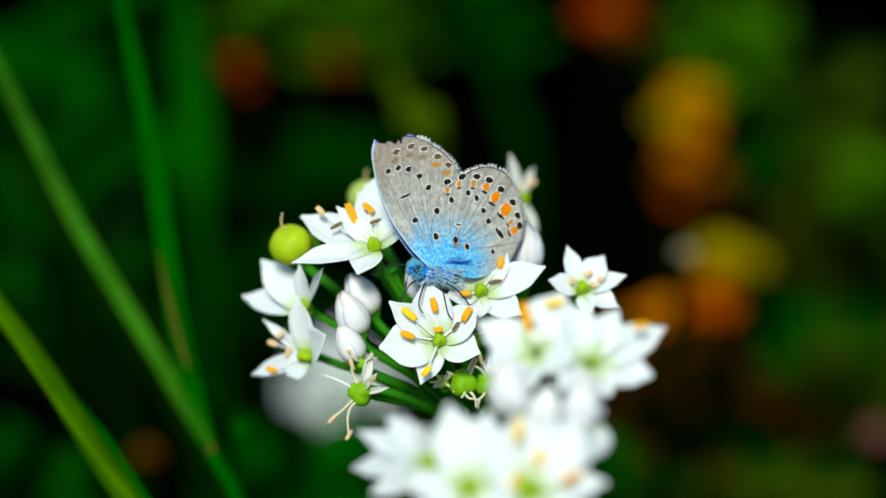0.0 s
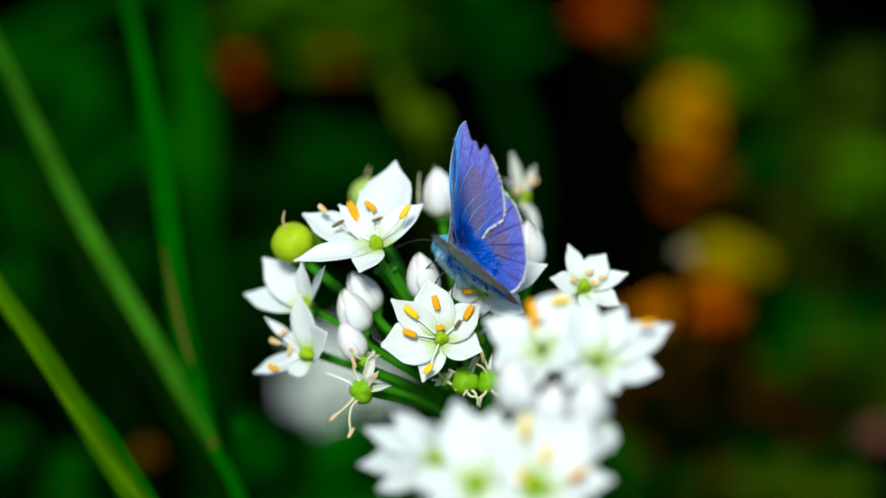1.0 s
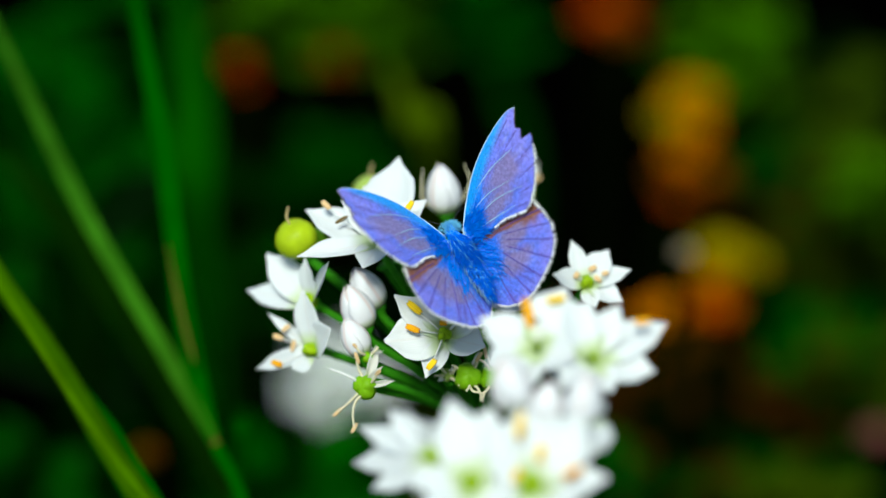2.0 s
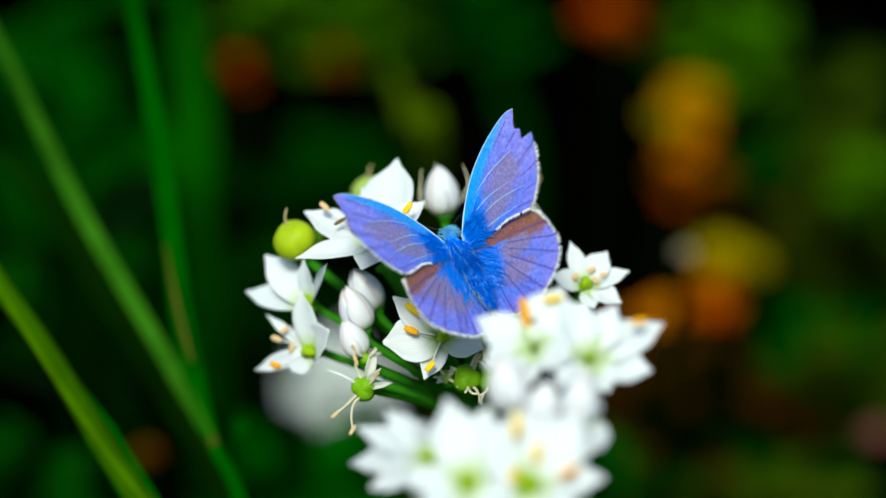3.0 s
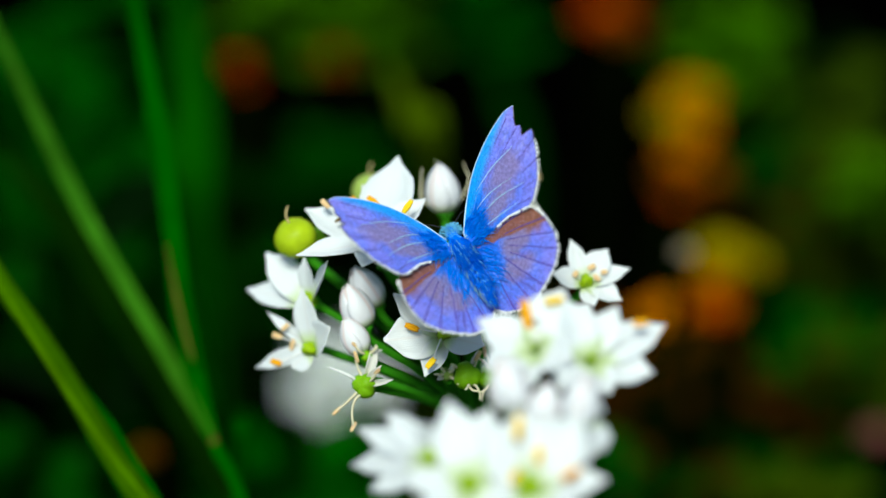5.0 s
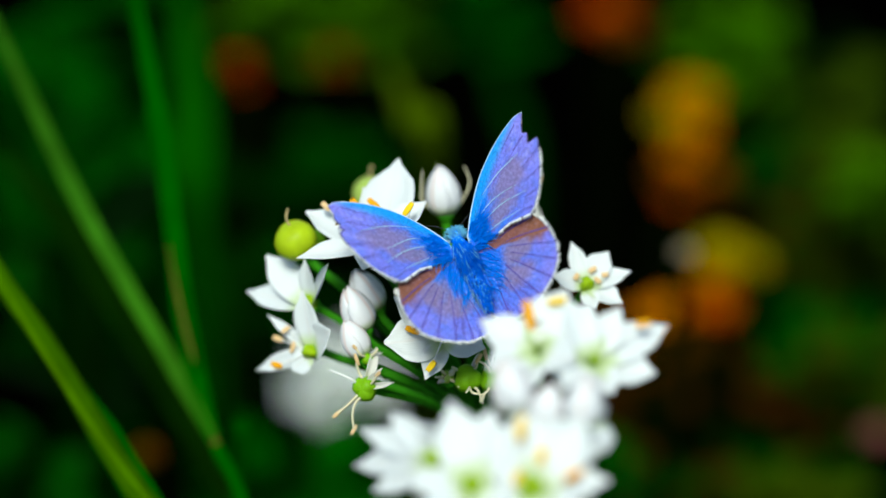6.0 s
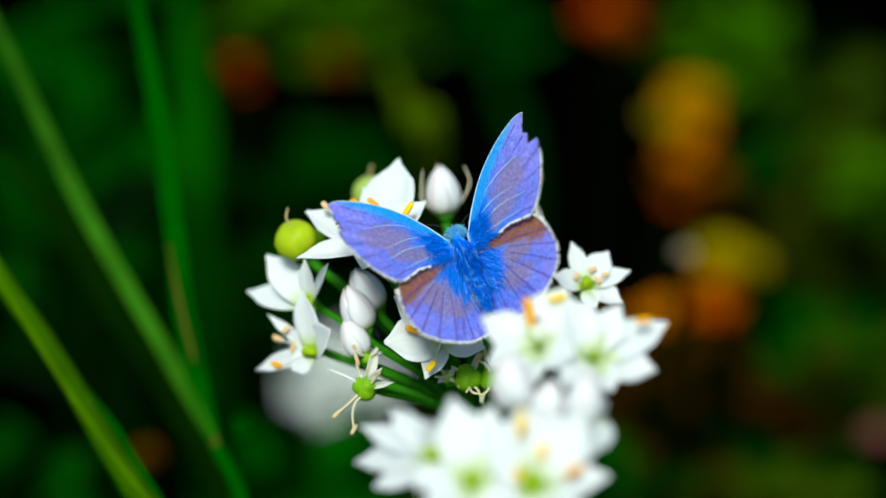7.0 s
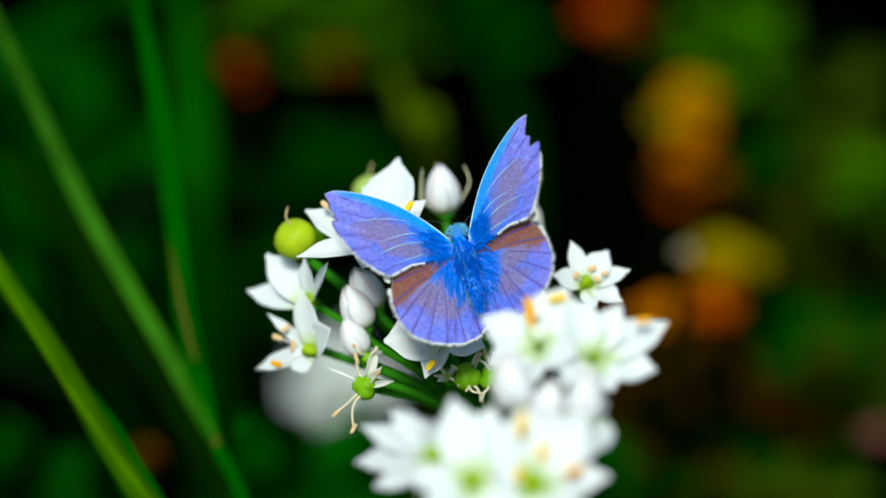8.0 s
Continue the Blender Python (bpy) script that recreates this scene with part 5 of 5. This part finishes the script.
strap_plant((-95, 180, 0), "broad green leaf low beside the grass", ((((-95, 178, 150), (-67, 144, 320.2), (-73.4, 151.8, 332.7), (-81.1, 166.5, 352.4)), 9, STRAP_SHADED), (((-99, 184, 90), (-116, 190, 150), (-140, 196, 180)), 8, STRAP_SHADED)), 5)


# ---- what moves ----
# seconds, place in mm, heading, pitch, roll, lift of the fore and hind wings (left, right), their sweep (left, right),
# and how far the left fore and hind wing twist as they spring open
FLIGHT = (
    (0.0, 0.7, 0.3, 416.3, 113.0, 20.5, 20.6, 92.5, 94.5, 88.5, 91.0, 14.2, 12.4, 10.0, 3.6, 0, 0),
    (0.2, 1.6, 0.6, 418.2, 110.0, 21.4, 16.6, 92.5, 94.0, 90.5, 91.0, 8.0, 5, 2.0, -2.0, 0, 0),
    (0.5, 3.6, 0.3, 418.4, 62.9, 5.2, 2.1, 86.0, 96.7, 84.3, 95.5, -8.5, -5.4, 9.3, 15.7, 0, 0),
    (0.8, 3.5, -0.6, 417.4, 32.7, 7.1, -6.8, 97.2, 85.5, 95.4, 80.9, -3.9, -2.9, 0.4, 14.5, 0, 0),
    (0.9, 3.3, -0.8, 416.6, 35.3, 10.6, -3.0, 91.4, 88.4, 89, 86.2, -2.2, 0.8, 2.2, 18.3, 0, 0),
    (1.0, 2.6, -0.3, 417.2, 36.5, 14.5, 4.2, 84.6, 92.3, 81.8, 91.4, -17.4, -8.4, -9.9, 11.1, 38, -33),
    (1.1, 3.5, 0.8, 418.2, 34.4, 18.2, -7.4, 59.3, 77.9, 56.5, 76.8, -15.9, -9.2, -9.9, 8.0, 0, 0),
    (1.2, 3.3, 0.2, 418.6, 31.1, 24.5, -9.0, 54.1, 66.6, 52.2, 65.2, -10.5, -0.0, -1.9, 9.0, 0, 0),
    (1.5, 2.8, -0.7, 419.2, 26.6, 24.9, -6.1, 44.6, 63.8, 42.0, 59.3, -6.7, -2.1, -5.9, 3.5, 0, 0),
    (3.0, 2.5, -1.6, 418.5, 26.8, 26.5, -5.2, 36.2, 56.8, 33.6, 52.9, -3.6, 6.2, -12.7, -3.2, 0, 0),
    (3.5, 2.8, -1.5, 419.0, 27.6, 24.7, -6.4, 36.2, 56.8, 33.2, 54.9, -2.6, 5.2, -10.7, -3.2, 0, 0),
    (4.0, 2.4, -1.7, 418.9, 28.2, 24.2, -7.0, 35.2, 57.8, 31.2, 55.9, -3.6, 5.2, -10.7, -3.2, 0, 0),
    (4.5, 2.6, -1.6, 419.1, 28.5, 25.0, -7.2, 34.2, 56.8, 30.2, 54.9, -2.6, 5.2, -10.7, -4.2, 0, 0),
    (6.0, 2.9, -1.8, 418.5, 21.1, 26.9, -7.2, 32.9, 55.6, 27.6, 50.2, -7.4, 5.6, -16.3, -3.6, 0, 0),
    (6.5, 3.1, -1.8, 418.6, 21.7, 27.8, -6.5, 31.9, 55.6, 29.4, 48.2, -6.4, 5.6, -18.3, -4.6, 0, 0),
    (7.0, 2.9, -1.8, 418.6, 20.6, 27.6, -7.5, 32.9, 55.6, 28.6, 50.2, -7.4, 5.6, -17.3, -3.6, 0, 0),
    (7.5, 3.2, -1.5, 418.8, 15.7, 28.5, -5.1, 32.7, 55.2, 29.8, 48.9, -5.1, 8.0, -19.7, -3.5, 0, 0),
    (8.0, 2.7, -1.4, 418.4, 14.7, 29.8, -6.3, 30.6, 55.8, 26.1, 48.6, -4.7, 7.5, -19.0, -4.5, 0, 0),
)
MAIN_SWAY = (
    (0.0, -0.089, -0.243), (0.1, -0.010, -0.150), (0.2, 0.020, -0.037), (0.3, -0.079, -0.131), (0.4, -0.059, -0.150), (0.5, 0.084, -0.037), (0.6, 0.025, -0.075), (0.7, -0.089, -0.168), (0.8, 0.025, -0.056), (0.9, 0.064, -0.037), (1.0, -0.059, -0.187), (1.1, -0.020, -0.093), (1.2, 0.059, -0.019), (1.3, -0.005, -0.075), (1.5, 0.015, 0.000), (1.7, 0.000, -0.056), (2.4, -0.010, -0.075), (3, -0.030, -0.112), (3.5, 0.000, 0.000), (4, -0.069, -0.075), (4.5, -0.030, 0.000), (5.2, -0.020, -0.056), (6, -0.010, -0.112), (6.5, 0.020, -0.056), (7, -0.010, -0.103), (7.5, 0.010, -0.019), (8, -0.015, -0.075),
)
NEAR_SWAY = (
    (0, 0.018, -0.204), (0.5, 0.036, -0.204), (1, 0.113, -0.136), (1.5, 0.086, -0.102), (3, 0.000, -0.093), (3.5, 0.000, 0.000), (4, 0.009, 0.017), (4.5, 0.005, -0.102), (5.2, 0.027, -0.136), (6, 0.054, -0.153), (6.5, 0.054, -0.102), (7, 0.063, -0.068), (7.5, 0.063, -0.051), (8, 0.068, -0.068),
)
# seconds, place of the node in mm beside its rest, lean
GRASS_SWAY = ((0.0, -0.2, -1.4, -1.3), (0.5, 0.35, -1.1, -0.4), (1.0, 0.1, -0.6, -0.4), (1.5, 0.5, -0.35, 0.6), (2.2, 0.3, -0.25, 0.3), (3.0, 0.1, -0.2, 0.2), (3.5, 0.0, 0.0, 0.0), (4.0, -0.1, 0.2, -0.05), (4.5, 0.1, 0.0, 0.25),
              (5.2, 0.25, -0.1, 0.4), (6.0, 0.4, -0.25, 0.55), (6.5, 0.4, -0.25, 0.6), (7.0, 0.4, -0.25, 0.65), (7.5, 0.5, -0.25, 0.8), (8.0, 0.5, -0.2, 0.9))


def swayed(foot, sideways, away):
    return pose(foot[0] * MM, foot[1] * MM, foot[2] * MM, -away, sideways, 0)


def motions():
    walk(main_head, [(t, swayed(MAIN_FOOT, a, b)) for t, a, b in MAIN_SWAY])
    walk(near_head, [(t, swayed(NEAR_FOOT, a, b)) for t, a, b in NEAR_SWAY])
    for g, foot, share in ((grass_a, FOOT_A, 1.0), (grass_b, FOOT_B, 1.2)):
        rows = []
        pivot = Vector(NODE) * MM
        for t, dx, dz, lean in GRASS_SWAY:
            turn = Matrix.Translation(pivot + Vector((dx, 0, dz)) * MM * share) @ Matrix.Rotation(radians(lean * share), 4, "Y") @ Matrix.Translation(-pivot)
            rows.append((t, turn @ Matrix.Translation(Vector(foot) * MM)))
        walk(g, rows)
    walk(fly, [(r[0], Matrix.Translation(Vector(r[1:4]) * MM) @ Matrix.Rotation(radians(r[4]), 4, "Z") @ Matrix.Rotation(radians(r[5]), 4, "X") @ Matrix.Rotation(radians(r[6]), 4, "Y")) for r in FLIGHT])
    for (hind, side), ob in wings.items():
        k = 7 + 2 * hind + (side > 0)
        hinge = Matrix.Translation(Vector((1.2 * side, 0.8 if hind else 2.4, 0.9 - 0.06 * hind)) * MM)
        a = radians(-60 if hind else 24.7)
        spar = Vector((side * math.cos(a), math.sin(a), 0))
        walk(ob, [(r[0], hinge @ Matrix.Rotation(radians(-r[k] * side), 4, "Y") @ Matrix.Rotation(radians(r[k + 4] * side), 4, "Z")
                   @ Matrix.Rotation(radians(-r[15 + hind] if side < 0 else 0), 4, spar)) for r in FLIGHT])


motions()
